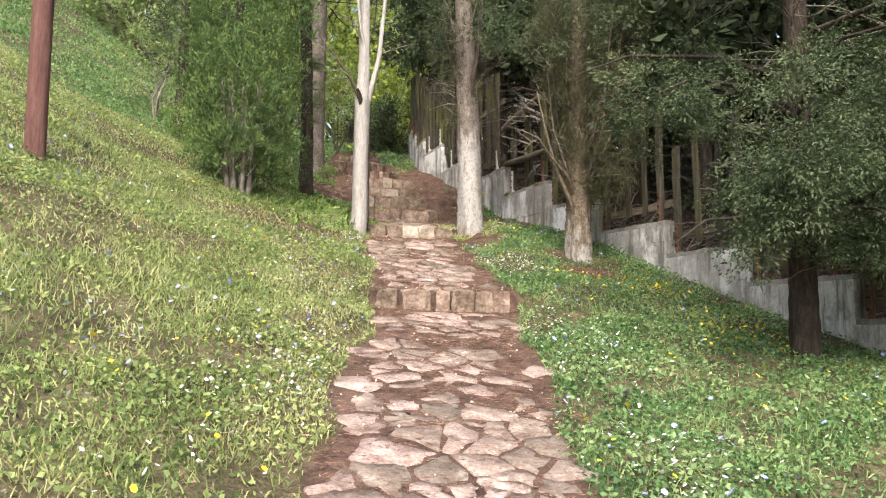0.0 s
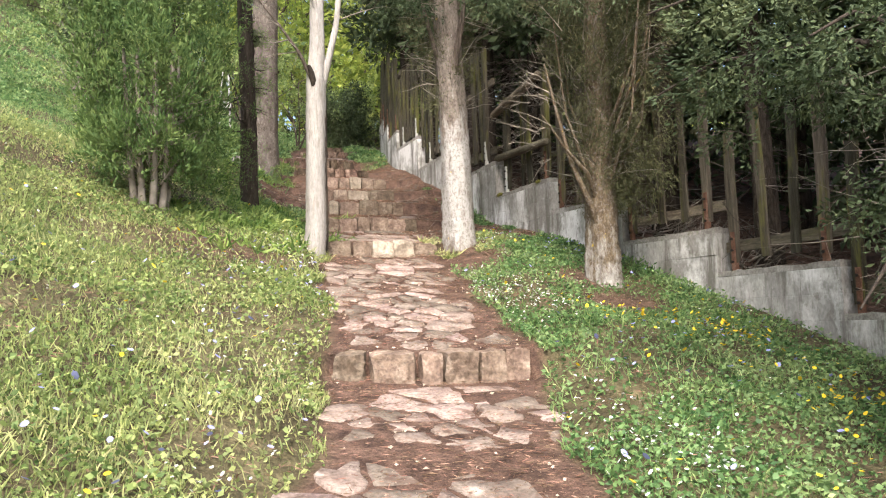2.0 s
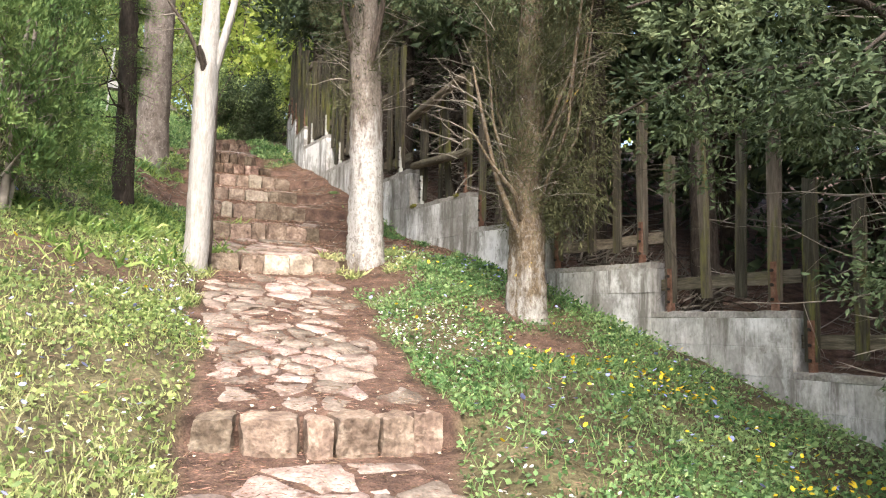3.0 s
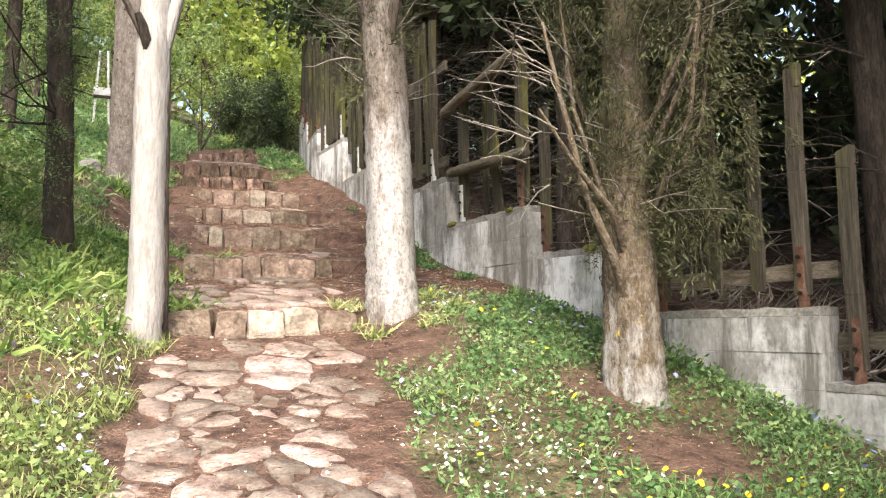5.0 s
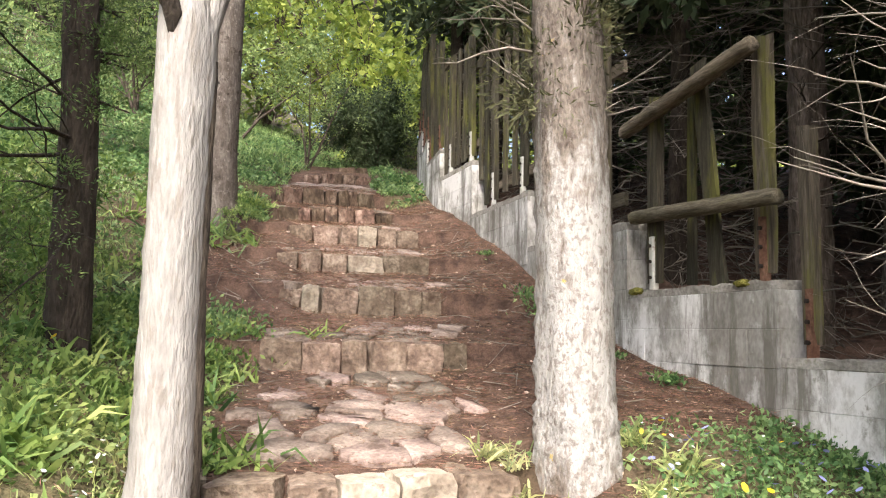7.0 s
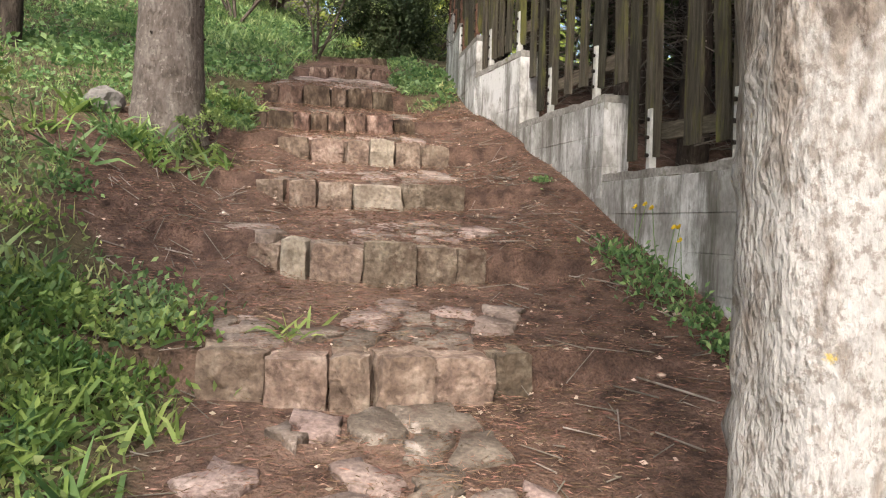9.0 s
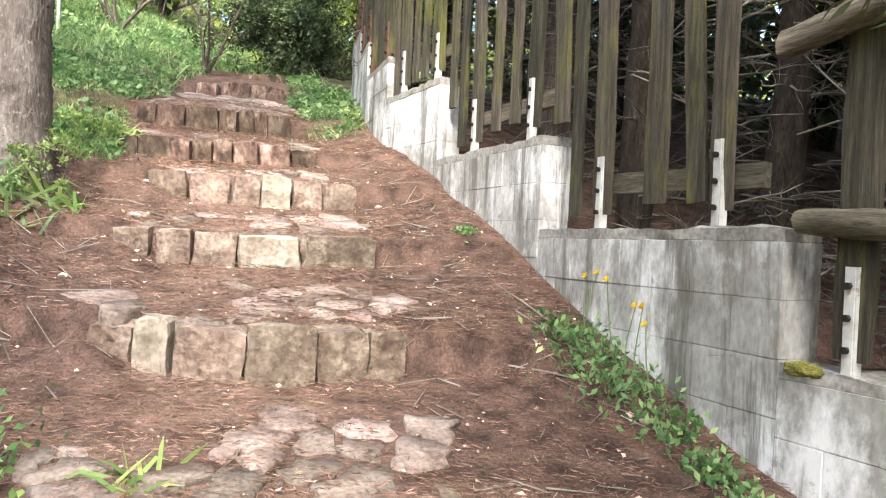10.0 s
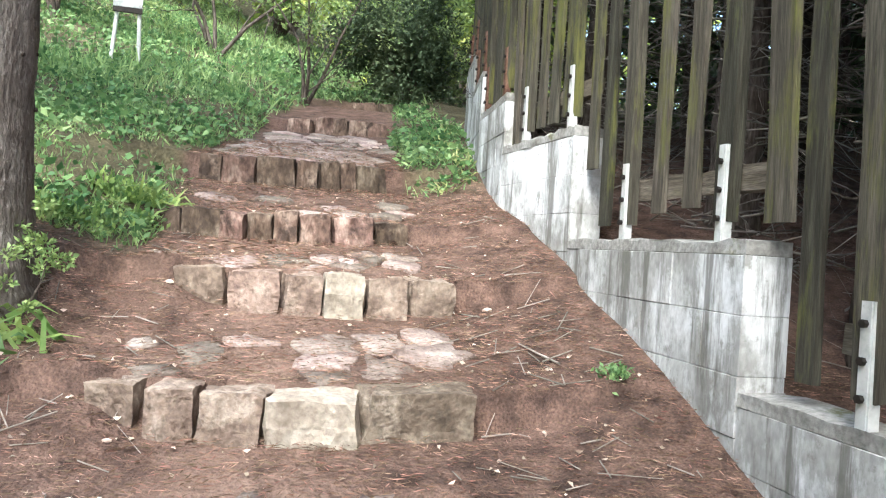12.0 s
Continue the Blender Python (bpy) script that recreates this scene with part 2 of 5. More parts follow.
def part(name, bm, mat, parent=None, label="", smooth=False):
    me = bpy.data.meshes.new(name)
    bm.to_mesh(me)
    bm.free()
    me.materials.append(mat)
    if smooth:
        me.shade_smooth()
    ob = new(name, me)
    if parent:
        ob.parent = parent
    if label:
        tagged(ob, label)
    return ob


def placed(name, me, m, parent=None):
    ob = new(name, me)
    ob.matrix_world = m
    if parent:
        ob.parent = parent
        ob.matrix_parent_inverse = Matrix.Identity(4)
    return ob


def from_arrays(name, verts, faces, mat, parent=None, smooth=False):
    """One mesh from an (n, 3) array and an (m, k) array of equal-sided faces, or a list of such arrays."""
    me = bpy.data.meshes.new(name)
    groups = faces if isinstance(faces, list) else [faces]
    loops = np.concatenate([g.ravel() for g in groups]).astype(np.int32)
    sizes = np.concatenate([np.full(len(g), g.shape[1]) for g in groups]).astype(np.int32)
    me.vertices.add(len(verts))
    me.vertices.foreach_set("co", np.ascontiguousarray(verts, dtype=np.float32).ravel())
    me.loops.add(len(loops))
    me.loops.foreach_set("vertex_index", loops)
    me.polygons.add(len(sizes))
    me.polygons.foreach_set("loop_start", np.concatenate(([0], np.cumsum(sizes)[:-1])).astype(np.int32))
    me.update(calc_edges=True)
    me.validate()
    me.materials.append(mat)
    if smooth:
        me.shade_smooth()
    ob = new(name, me)
    if parent:
        ob.parent = parent
    return ob


def thing(name, at, label, category, group="", kind=""):
    ob = new(name)
    ob.location = at
    ob.empty_display_size = 0.1
    return tagged(ob, label, category, group, kind)


def under(ob, parent):
    """Parents ob, whose mesh is in world coordinates, to an Empty that only has a place."""
    ob.parent = parent
    ob.matrix_parent_inverse = Matrix.Translation(-Vector(parent.location))
    return ob


def unit(v):
    return v / np.maximum(np.linalg.norm(v, axis=-1, keepdims=True), 1e-9)


def blades(pos, way, length, width, bend=0.35):
    """Bent blades of two bands: five points each."""
    n = len(pos)
    side = unit(np.cross(way, rng.normal(size=(n, 3)))) * width[:, None] / 2
    fall = np.zeros((n, 3))
    fall[:, 2] = -bend * length
    mid = pos + way * length[:, None] * 0.55
    tip = pos + way * length[:, None] + fall * rng.random((n, 1))
    v = np.stack([pos - side, pos + side, mid + side * 0.8, mid - side * 0.8, tip], 1).reshape(-1, 3)
    i = np.arange(n)[:, None] * 5
    return v, [i + np.array([[0, 1, 2, 3]]), i + np.array([[3, 2, 4]])]


def leaves(pos, way, length, width, fold=0.15):
    """Pointed leaves: four points each, the middle pair set off the line from base to tip."""
    n = len(pos)
    side = unit(np.cross(way, rng.normal(size=(n, 3))))
    out = unit(np.cross(side, way))
    mid = pos + way * length[:, None] * 0.5 + out * (length * fold)[:, None]
    v = np.stack([pos, mid + side * width[:, None] / 2, pos + way * length[:, None], mid - side * width[:, None] / 2], 1).reshape(-1, 3)
    return v, np.arange(n)[:, None] * 4 + np.array([[0, 1, 2, 3]])


def prisms(a, b, ra, rb, sides=4):
    """Tapered rods from the points a to the points b."""
    n = len(a)
    d = unit(b - a)
    ref = np.where(np.abs(d[:, 2:3]) < 0.9, np.array([[0, 0, 1.0]]), np.array([[1.0, 0, 0]]))
    u = unit(np.cross(d, ref))
    w = np.cross(d, u)
    ang = np.arange(sides) * 2 * np.pi / sides
    ring = np.cos(ang)[None, :, None] * u[:, None] + np.sin(ang)[None, :, None] * w[:, None]
    v = np.concatenate([a[:, None] + ring * ra[:, None, None], b[:, None] + ring * rb[:, None, None]], 1).reshape(-1, 3)
    k = np.arange(sides)
    f = np.stack([k, (k + 1) % sides, sides + (k + 1) % sides, sides + k], 1)
    return v, (np.arange(n)[:, None, None] * 2 * sides + f[None]).reshape(-1, 4)


def tube(points, radii, sides=14, rough=0.06, seed=0):
    """A trunk or limb along a line, with uneven bark."""
    pts = np.array(points, float)
    rad = np.array(radii, float)
    ts = np.linspace(0, 1, len(pts))
    n = max(len(pts), int(np.linalg.norm(np.diff(pts, axis=0), axis=1).sum() / max(0.05, rad.mean() * 0.5)))
    n = min(n, 90)
    t = np.linspace(0, 1, n)
    p = np.stack([np.interp(t, ts, pts[:, k]) for k in range(3)], 1)
    r = np.interp(t, ts, rad)
    d = unit(np.gradient(p, axis=0))
    ref = np.array([[1.0, 0.1, 0]]) if abs(d[:, 2]).mean() > 0.6 else np.array([[0, 0.1, 1.0]])
    u = unit(np.cross(d, ref))
    w = np.cross(d, u)
    ang = np.arange(sides) * 2 * np.pi / sides
    g = np.random.default_rng(seed + 11)
    lumps = 1 + rough * (np.sin(3 * ang[None] + 4 * t[:, None] * g.random() + g.random() * 6) + 0.8 * np.sin(5 * ang[None] + 9 * t[:, None]) + g.normal(size=(n, sides)) * 0.7)
    v = (p[:, None] + (np.cos(ang)[None, :, None] * u[:, None] + np.sin(ang)[None, :, None] * w[:, None]) * (r[:, None] * lumps)[..., None]).reshape(-1, 3)
    i, k = np.meshgrid(np.arange(n - 1), np.arange(sides), indexing="ij")
    f = np.stack([i * sides + k, i * sides + (k + 1) % sides, (i + 1) * sides + (k + 1) % sides, (i + 1) * sides + k], -1).reshape(-1, 4)
    return v, f


def merge(pieces):
    vs, fs, at = [], [], 0
    for v, f in pieces:
        vs.append(v)
        fs += [g + at for g in (f if isinstance(f, list) else [f])]
        at += len(v)
    return np.concatenate(vs), fs


def twiggy(start, way, length, radius, depth, g, out, droop=0.0, kids=4, spread=0.7):
    """Grows a branching rod into out as rows (a, b, ra, rb)."""
    p, d, steps = np.array(start, float), unit(np.array(way, float)), 4
    for i in range(steps):
        d = unit(d + g.normal(size=3) * 0.16 + np.array([0, 0, -droop]))
        q = p + d * length / steps
        ra, rb = radius * (1 - 0.2 * i), radius * (1 - 0.2 * (i + 1))
        out.append((p, q, ra, rb))
        if depth:
            for _ in range(max(1, kids // 3)):
                k = unit(d + g.normal(size=3) * spread)
                twiggy(p + (q - p) * g.random(), k, length * g.uniform(0.3, 0.6), rb * 0.6, depth - 1, g, out, droop, kids, spread)
        p = q


def rods(name, out, mat, parent, sides=4, kind="stuff"):
    a, b = np.array([o[0] for o in out]), np.array([o[1] for o in out])
    ra, rb = np.array([o[2] for o in out]), np.array([o[3] for o in out])
    v, f = prisms(a, b, ra, rb, sides)
    return tagged(under(from_arrays(name, v, f, mat), parent), kind=kind)


# ---- the lie of the land ----
STEPS = [  # left end x, y; right end x, y; top; foot; joints between stones; pale stones
    (1.84, 6.58, 2.97, 6.38, 1.765, 1.58, (0.16, 0.40, 0.52, 0.70, 0.85), ()),
    (2.42, 9.76, 3.66, 9.72, 2.755, 2.6, (0.09, 0.30, 0.445, 0.62, 0.80), (3, 4)),
    (2.87, 11.50, 4.06, 11.36, 3.225, 3.04, (0.195, 0.375, 0.49, 0.67, 0.865), ()),
    (3.11, 12.60, 4.21, 12.30, 3.59, 3.39, (0.14, 0.25, 0.47, 0.69, 0.86), (1,)),
    (3.21, 13.63, 4.48, 13.49, 3.945, 3.76, (0.135, 0.265, 0.44, 0.675), (3,)),
    (3.39, 14.53, 4.63, 14.43, 4.30, 4.11, (0.19, 0.37, 0.51, 0.67, 0.83), (3,)),
    (3.24, 15.30, 4.56, 15.14, 4.575, 4.43, (0.1, 0.25, 0.35, 0.45, 0.55, 0.68, 0.85), ()),
    (3.40, 16.36, 4.64, 16.42, 4.99, 4.78, (0.12, 0.3, 0.5, 0.62, 0.73, 0.82), ()),
    (4.12, 18.55, 5.00, 18.35, 5.6, 5.46, (0.25, 0.45, 0.6, 0.8), ()),
    (4.95, 20.3, 5.9, 20.2, 6.13, 6.03, (0.3, 0.5, 0.75), ()),
]
FALL_Y = [-60, -4, 0, 3.8, 5.6, 6.8, 7.85, 9.0, 10.2, 11.2, 12.1, 13.0, 14.4, 15.6, 18, 20, 22, 30, 60, 200]
FALL_Z = [-12, -1.1, -0.06, 0.95, 1.42, 1.78, 2.09, 2.52, 2.92, 3.1, 3.38, 3.8, 4.32, 4.74, 5.5, 6.1, 6.6, 8.6, 15, 30]
MID_Y = [-60, 0, 6.47, 9.75, 11.44, 12.5, 13.55, 14.5, 15.2, 16.4, 18.4, 20.5, 30, 200]
MID_X = [-22, 0.0, 2.4, 3.04, 3.46, 3.68, 3.85, 4.0, 3.95, 4.05, 4.45, 5.0, 8, 60]
WALL_Y = [-60, 2.0, 7.0, 7.8, 9.0, 10.13, 11.2, 13.12, 14.65, 15.7, 16.55, 17.35, 18.0, 40]  # the wall's front face, bending as it climbs
WALL_FRONT = [5.64, 5.64, 5.62, 5.6, 5.44, 5.25, 5.2, 5.23, 5.28, 5.26, 5.36, 5.53, 5.66, 8.5]
WALL_DEEP, WALL_END = 0.18, 18.0


def smooth(x, a, b):
    t = np.clip((np.asarray(x, float) - a) / (b - a), 0, 1)
    return t * t * (3 - 2 * t)


def middle(y):
    return np.interp(y, MID_Y, MID_X)


def wall_x(y):
    return np.interp(y, WALL_Y, WALL_FRONT)


def fall(y):
    return (np.interp(y - 0.4, FALL_Y, FALL_Z) + np.interp(y, FALL_Y, FALL_Z) + np.interp(y + 0.4, FALL_Y, FALL_Z)) / 3


def tread(x, y, back=0.1):
    """Height of the path, step by step."""
    x, y = np.asarray(x, float), np.asarray(y, float)
    z = np.interp(y, [-60, -4, 0, 3.8, 5.6, 6.7], [-12, -1.1, -0.06, 0.95, 1.40, 1.63])
    for i, (lx, ly, rx, ry, top, foot, _, _) in enumerate(STEPS):
        edge = ly + (ry - ly) * (x - lx) / (rx - lx) + back
        if i + 1 < len(STEPS):
            a = STEPS[i + 1]
            nxt = a[1] + (a[3] - a[1]) * (x - a[0]) / (a[2] - a[0]) + back
            slope = (a[5] + 0.05 - top) / np.maximum(nxt - edge, 0.2)
        else:
            slope = 0.22
        z = np.where(y >= edge, top - 0.015 + slope * (y - edge), z)
    for lx, ly, rx, ry, top, foot, _, _ in STEPS[3:6]:  # earth heaped against the steps' upper ends
        z = z + 0.1 * np.exp(-((x - lx + 0.06) / 0.16) ** 2 - ((y - ly - 0.02) / 0.16) ** 2)
    return z


def bumps(x, y):
    return (np.sin(x * 2.3 + 1.7 * np.sin(y * 1.1)) * np.sin(y * 2.9 + x) * 0.02 + np.sin(x * 7.1 + y * 3.3) * np.sin(y * 6.3 - x * 2.2) * 0.009)


def half(y):
    return np.interp(y, [0, 6.5, 9.8, 11.5, 13.5, 16, 19], [0.62, 0.6, 0.55, 0.62, 0.68, 0.68, 0.55])


def land(x, y):
    """Height of the ground."""
    x, y = np.asarray(x, float), np.asarray(y, float)
    mid, hw = middle(y), half(y)
    dl = np.maximum(mid - hw - x, 0)
    near = np.minimum(dl, 9)
    bank = 0.16 * near + 0.053 * near ** 2 + 0.8 * np.maximum(dl - 9, 0)
    bank = bank * np.interp(y, [-10, 2, 6, 11.2, 12.6, 17, 24], [0.5, 0.8, 1.0, 1.0, 0.5, 0.45, 0.7])
    bank = np.minimum(bank, 60)
    side = fall(y) + bank + bumps(x, y)
    right = np.maximum(x - mid - hw, 0)
    side = side + 0.05 * smooth(right, 0, 0.4) * (1 - smooth(right, 0.5, 1.5)) * (1 - smooth(y, 9.5, 10.5))
    wide = np.where(x < mid, np.interp(y, [9.3, 10.6, 16, 17.5], [0.28, 0.85, 0.85, 0.35]), np.interp(y, [7.5, 9.0, 16, 17.5], [0.3, 0.85, 0.85, 0.35]))
    m = 1 - smooth(np.abs(x - mid) - hw, -0.02, wide)
    m = m * (1 - smooth(y, 22, 26))
    z = side * (1 - m) + (tread(x, y) + bumps(x, y) * 0.4) * m
    behind = smooth(x - wall_x(y), 0.04, 0.12) * (1 - smooth(y, 18.0, 19.5)) * smooth(y, -3, 0)
    return z + behind * (0.02 + 0.12 * np.maximum(x - wall_x(y), 0))


def soil_share(x, y):
    """Where bare earth shows: the path, the trodden slope beside the steps, under the trees."""
    x, y = np.asarray(x, float), np.asarray(y, float)
    w = x - middle(y)
    wob = 0.12 * np.sin(y * 3.1) + 0.08 * np.sin(y * 7.7 + 1) + 0.06 * np.sin(x * 9 + y * 4)
    hw = half(y)
    path = 1 - smooth(np.abs(w), hw - 0.02 + wob * 0.4, hw + 0.1 + wob * 0.4)
    path = path * (1 - smooth(y, 20, 21.5))
    slope = smooth(y, 9.6 + wob, 10.3 + wob) * (1 - smooth(y, 15.9, 16.9 + wob)) * smooth(w, -0.8 + wob, -0.5) * (1 - smooth(x - wall_x(y), 0, 0.1))
    left = smooth(y, 10.9, 11.8) * (1 - smooth(y, 14.6, 15.2)) * smooth(w + smooth(y, 11.4, 12.8), -0.95 + wob * 2, -0.55 + wob * 2) * (1 - smooth(w, 0, 0.1))
    by_path = np.exp(-(((x - 3.7) / 0.6) ** 2 + ((y - 9.35) / 0.65) ** 2)) * 1.1
    under_trees = np.maximum(np.exp(-(((x - 4.5) / 0.35) ** 2 + ((y - 8.3) / 0.4) ** 2)) * 0.8, np.exp(-(((x - 4.5) / 0.5) ** 2 + ((y - 7.65) / 0.42) ** 2)) * 1.05)
    bare = np.exp(-(((x - 1.5) / 0.7) ** 2 + ((y - 8.7) / 0.35) ** 2)) * 0.75
    cyp = np.exp(-(((x - 0.9) / 0.9) ** 2 + ((y - 9.1) / 0.5) ** 2)) * 0.5
    wood = smooth(x - wall_x(y), 0, 0.08) * (1 - smooth(y, 18, 19.5))
    return np.clip(np.maximum.reduce([path, slope, left, by_path, under_trees, bare, cyp, wood]), 0, 1)


def axis(lo, hi, fine, far_lo, far_hi, grow=1.18):
    a = list(np.arange(lo, hi, fine))
    step, x = fine, lo
    left = []
    while x > far_lo:
        step *= grow
        x -= step
        left.append(x)
    step, x = fine, a[-1]
    right = []
    while x < far_hi:
        step *= grow
        x += step
        right.append(x)
    return np.array(left[::-1] + a + right)


gx, gy = axis(-2.5, 6.4, 0.056, -700, 700), axis(0.4, 20.0, 0.056, -700, 900)
GX, GY = np.meshgrid(gx, gy)
GZ = land(GX, GY)
nx, ny = len(gx), len(gy)
ii, jj = np.meshgrid(np.arange(ny - 1), np.arange(nx - 1), indexing="ij")
gf = np.stack([ii * nx + jj, ii * nx + jj + 1, (ii + 1) * nx + jj + 1, (ii + 1) * nx + jj], -1).reshape(-1, 4)
GROUND = material("ground", [(0.05, 0.04, 0.022), (0.1, 0.085, 0.045), (0.19, 0.165, 0.09)], 3, 0.95, 1.0, 38, fine=0.4, distance=0.035)
ground = from_arrays("ground", np.stack([GX, GY, GZ], -1).reshape(-1, 3), gf, GROUND, smooth=True)
tagged(ground, "grassy hillside with bare reddish earth along the path", "ground", kind="structure")
share = ground.data.attributes.new("soil", "FLOAT", "POINT")
share.data.foreach_set("value", soil_share(GX, GY).ravel().astype(np.float32))
worn = ground.data.attributes.new("trodden", "FLOAT", "POINT")
worn.data.foreach_set("value", (np.exp(-((GX - middle(GY) + 0.1) / 0.5) ** 2) * smooth(GY, 9.0, 11.5) * (1 - smooth(GY, 15, 17))).ravel().astype(np.float32))
gn, gl = GROUND.node_tree.nodes, GROUND.node_tree.links
gb = gn["Principled BSDF"]
turf = gb.inputs["Base Color"].links[0].from_socket
attr = gn.new("ShaderNodeAttribute")
attr.attribute_name = "soil"
earth_noise = gn.new("ShaderNodeTexNoise")
earth_noise.inputs["Scale"].default_value, earth_noise.inputs["Detail"].default_value = 9, 8
earth_fine = gn.new("ShaderNodeTexNoise")
earth_fine.inputs["Scale"].default_value, earth_fine.inputs["Detail"].default_value = 110, 4
earth = gn.new("ShaderNodeValToRGB")
for k, (at, c) in enumerate(((0.3, (0.04, 0.023, 0.017)), (0.7, (0.15, 0.092, 0.069)))):
    earth.color_ramp.elements[k].position, earth.color_ramp.elements[k].color = at, (*c, 1)
em = gn.new("ShaderNodeMixRGB")
em.blend_type, em.inputs["Fac"].default_value = "OVERLAY", 0.95
gpos = gn.new("ShaderNodeNewGeometry")
for tex in (earth_noise, earth_fine):
    gl.new(gpos.outputs["Position"], tex.inputs["Vector"])
gl.new(earth_noise.outputs["Fac"], earth.inputs["Fac"])
gl.new(earth.outputs["Color"], em.inputs["Color1"])
gl.new(earth_fine.outputs["Fac"], em.inputs["Color2"])
gmix = gn.new("ShaderNodeMixRGB")
gl.new(attr.outputs["Fac"], gmix.inputs["Fac"])
gl.new(turf, gmix.inputs["Color1"])
dust_at = gn.new("ShaderNodeAttribute")
dust_at.attribute_name = "trodden"
dust_noise = gn.new("ShaderNodeTexNoise")
dust_noise.inputs["Scale"].default_value, dust_noise.inputs["Detail"].default_value, dust_noise.inputs["Roughness"].default_value = 3.5, 9, 0.75
gl.new(gpos.outputs["Position"], dust_noise.inputs["Vector"])
dust_range = gn.new("ShaderNodeMapRange")
dust_range.inputs["From Min"].default_value, dust_range.inputs["From Max"].default_value = 0.4, 0.62
gl.new(dust_noise.outputs["Fac"], dust_range.inputs["Value"])
dust_fac = gn.new("ShaderNodeMath")
dust_fac.operation = "MULTIPLY"
gl.new(dust_range.outputs["Result"], dust_fac.inputs[0])
gl.new(dust_at.outputs["Fac"], dust_fac.inputs[1])
dust = gn.new("ShaderNodeMixRGB")
gl.new(dust_fac.outputs[0], dust.inputs["Fac"])
gl.new(em.outputs["Color"], dust.inputs["Color1"])
dust.inputs["Color2"].default_value = (0.235, 0.155, 0.118, 1)
gl.new(dust.outputs["Color"], gmix.inputs["Color2"])
gl.new(gmix.outputs["Color"], gb.inputs["Base Color"])


# ---- the stepped concrete wall ----
WALL = [  # lower end, upper end, top
    (-1.3, 0.0, 0.05), (0.0, 1.3, 0.4), (1.3, 2.6, 0.76), (2.6, 3.9, 1.14), (3.9, 5.2, 1.52), (5.2, 6.5, 1.91), (6.5, 7.8, 2.31), (7.8, 9.0, 2.71), (9.0, 10.13, 3.185),
    (10.13, 11.47, 3.575), (11.47, 13.12, 4.035), (13.12, 14.65, 4.53), (14.65, 15.7, 5.113), (15.7, 16.55, 5.46), (16.55, 17.35, 5.79), (17.35, 18.0, 6.1),
]


def cuboid(size, bevel=0.0, seg=1):
    bm = bmesh.new()
    bmesh.ops.create_cube(bm, size=1)
    bmesh.ops.scale(bm, vec=size, verts=bm.verts)
    if bevel:
        bmesh.ops.bevel(bm, geom=bm.edges[:], offset=bevel, segments=seg, affect="EDGES")
    return bm


def mesh_of(name, bm, mat, smooth_faces=False):
    me = bpy.data.meshes.new(name)
    bm.to_mesh(me)
    bm.free()
    me.materials.append(mat)
    if smooth_faces:
        me.shade_smooth()
    return me


wall = thing("wall_fence", (5.4, 4.0, 0.6), "stepped grey concrete block wall with flaking whitewash beside the path", "wall", kind="structure")
COURSE = 0.2


def along(lo, hi):
    """Place of a stretch of the wall: its y axis runs along the front face from lo to hi, its origin lies at the lower end."""
    a, b = float(wall_x(lo)), float(wall_x(hi))
    return pose(a, lo, 0, 0, 0, -math.degrees(math.atan2(b - a, hi - lo))), math.hypot(b - a, hi - lo)


def build_wall():
    meshes = {}
    for lo, hi, top in WALL:
        bottom = float(land(wall_x(lo) - 0.05, lo)) - 0.25
        m, long = along(lo, hi)
        core = cuboid((WALL_DEEP - 0.014, long - 0.008, top - 0.045 - bottom))
        bmesh.ops.translate(core, verts=core.verts, vec=(WALL_DEEP / 2, long / 2, (top - 0.045 + bottom) / 2))
        core.transform(m)
        under(part("core", core, CONCRETE), wall)
        # stained top strip of the concrete, set flush; the wall has no coping
        cap = cuboid((WALL_DEEP, long - 0.002, 0.049), 0.004, 1)
        bmesh.ops.subdivide_edges(cap, edges=[e for e in cap.edges if e.calc_length() > 0.5], cuts=15)
        for v in cap.verts:
            v.co += Vector((rng.normal() * 0.002, 0, rng.normal() * 0.006 if v.co.z > 0 else 0))
        bmesh.ops.translate(cap, verts=cap.verts, vec=(WALL_DEEP / 2, long / 2, top - 0.0225))
        cap.transform(m)
        under(part("wall_top", cap, WALL_TOP, label="weathered dark concrete top edge of the wall"), wall)
        z, row = top - 0.045, 0
        while z > bottom + 0.05:
            y = 0.0 if row % 2 == 0 else -0.23
            while y < long - 0.02:
                a, b = max(y, 0.0), min(y + 0.46, long)
                y += 0.46
                if b - a < 0.05:
                    continue
                key = (round(b - a, 2), int(rng.integers(3)))
                if key not in meshes:
                    bm = cuboid((WALL_DEEP, key[0] - 0.002, COURSE - 0.002), 0.002)
                    meshes[key] = mesh_of("block", bm, CONCRETE)
                block = placed("block", meshes[key], m @ pose(WALL_DEEP / 2 + rng.normal() * 0.002, (a + b) / 2, z - COURSE / 2))
                under(block, wall)
            z -= COURSE
            row += 1


# ---- the fence on the wall: bolted posts, rails and weathered slats ----
def board_mesh(name, mat, rough=0.04, bevel=0.06):
    """A board 1 m in each direction, its base at z = 0, with worn edges."""
    bm = bmesh.new()
    bmesh.ops.create_cube(bm, size=1)
    bmesh.ops.subdivide_edges(bm, edges=[e for e in bm.edges if abs((e.verts[0].co - e.verts[1].co).z) > 0.5], cuts=4)
    for v in bm.verts:
        v.co.z += 0.5
        v.co.x += rng.normal() * rough
        v.co.y += rng.normal() * rough
        if v.co.z > 0.99:
            v.co.z -= 0.03 * rng.random()
    return mesh_of(name, bm, mat)


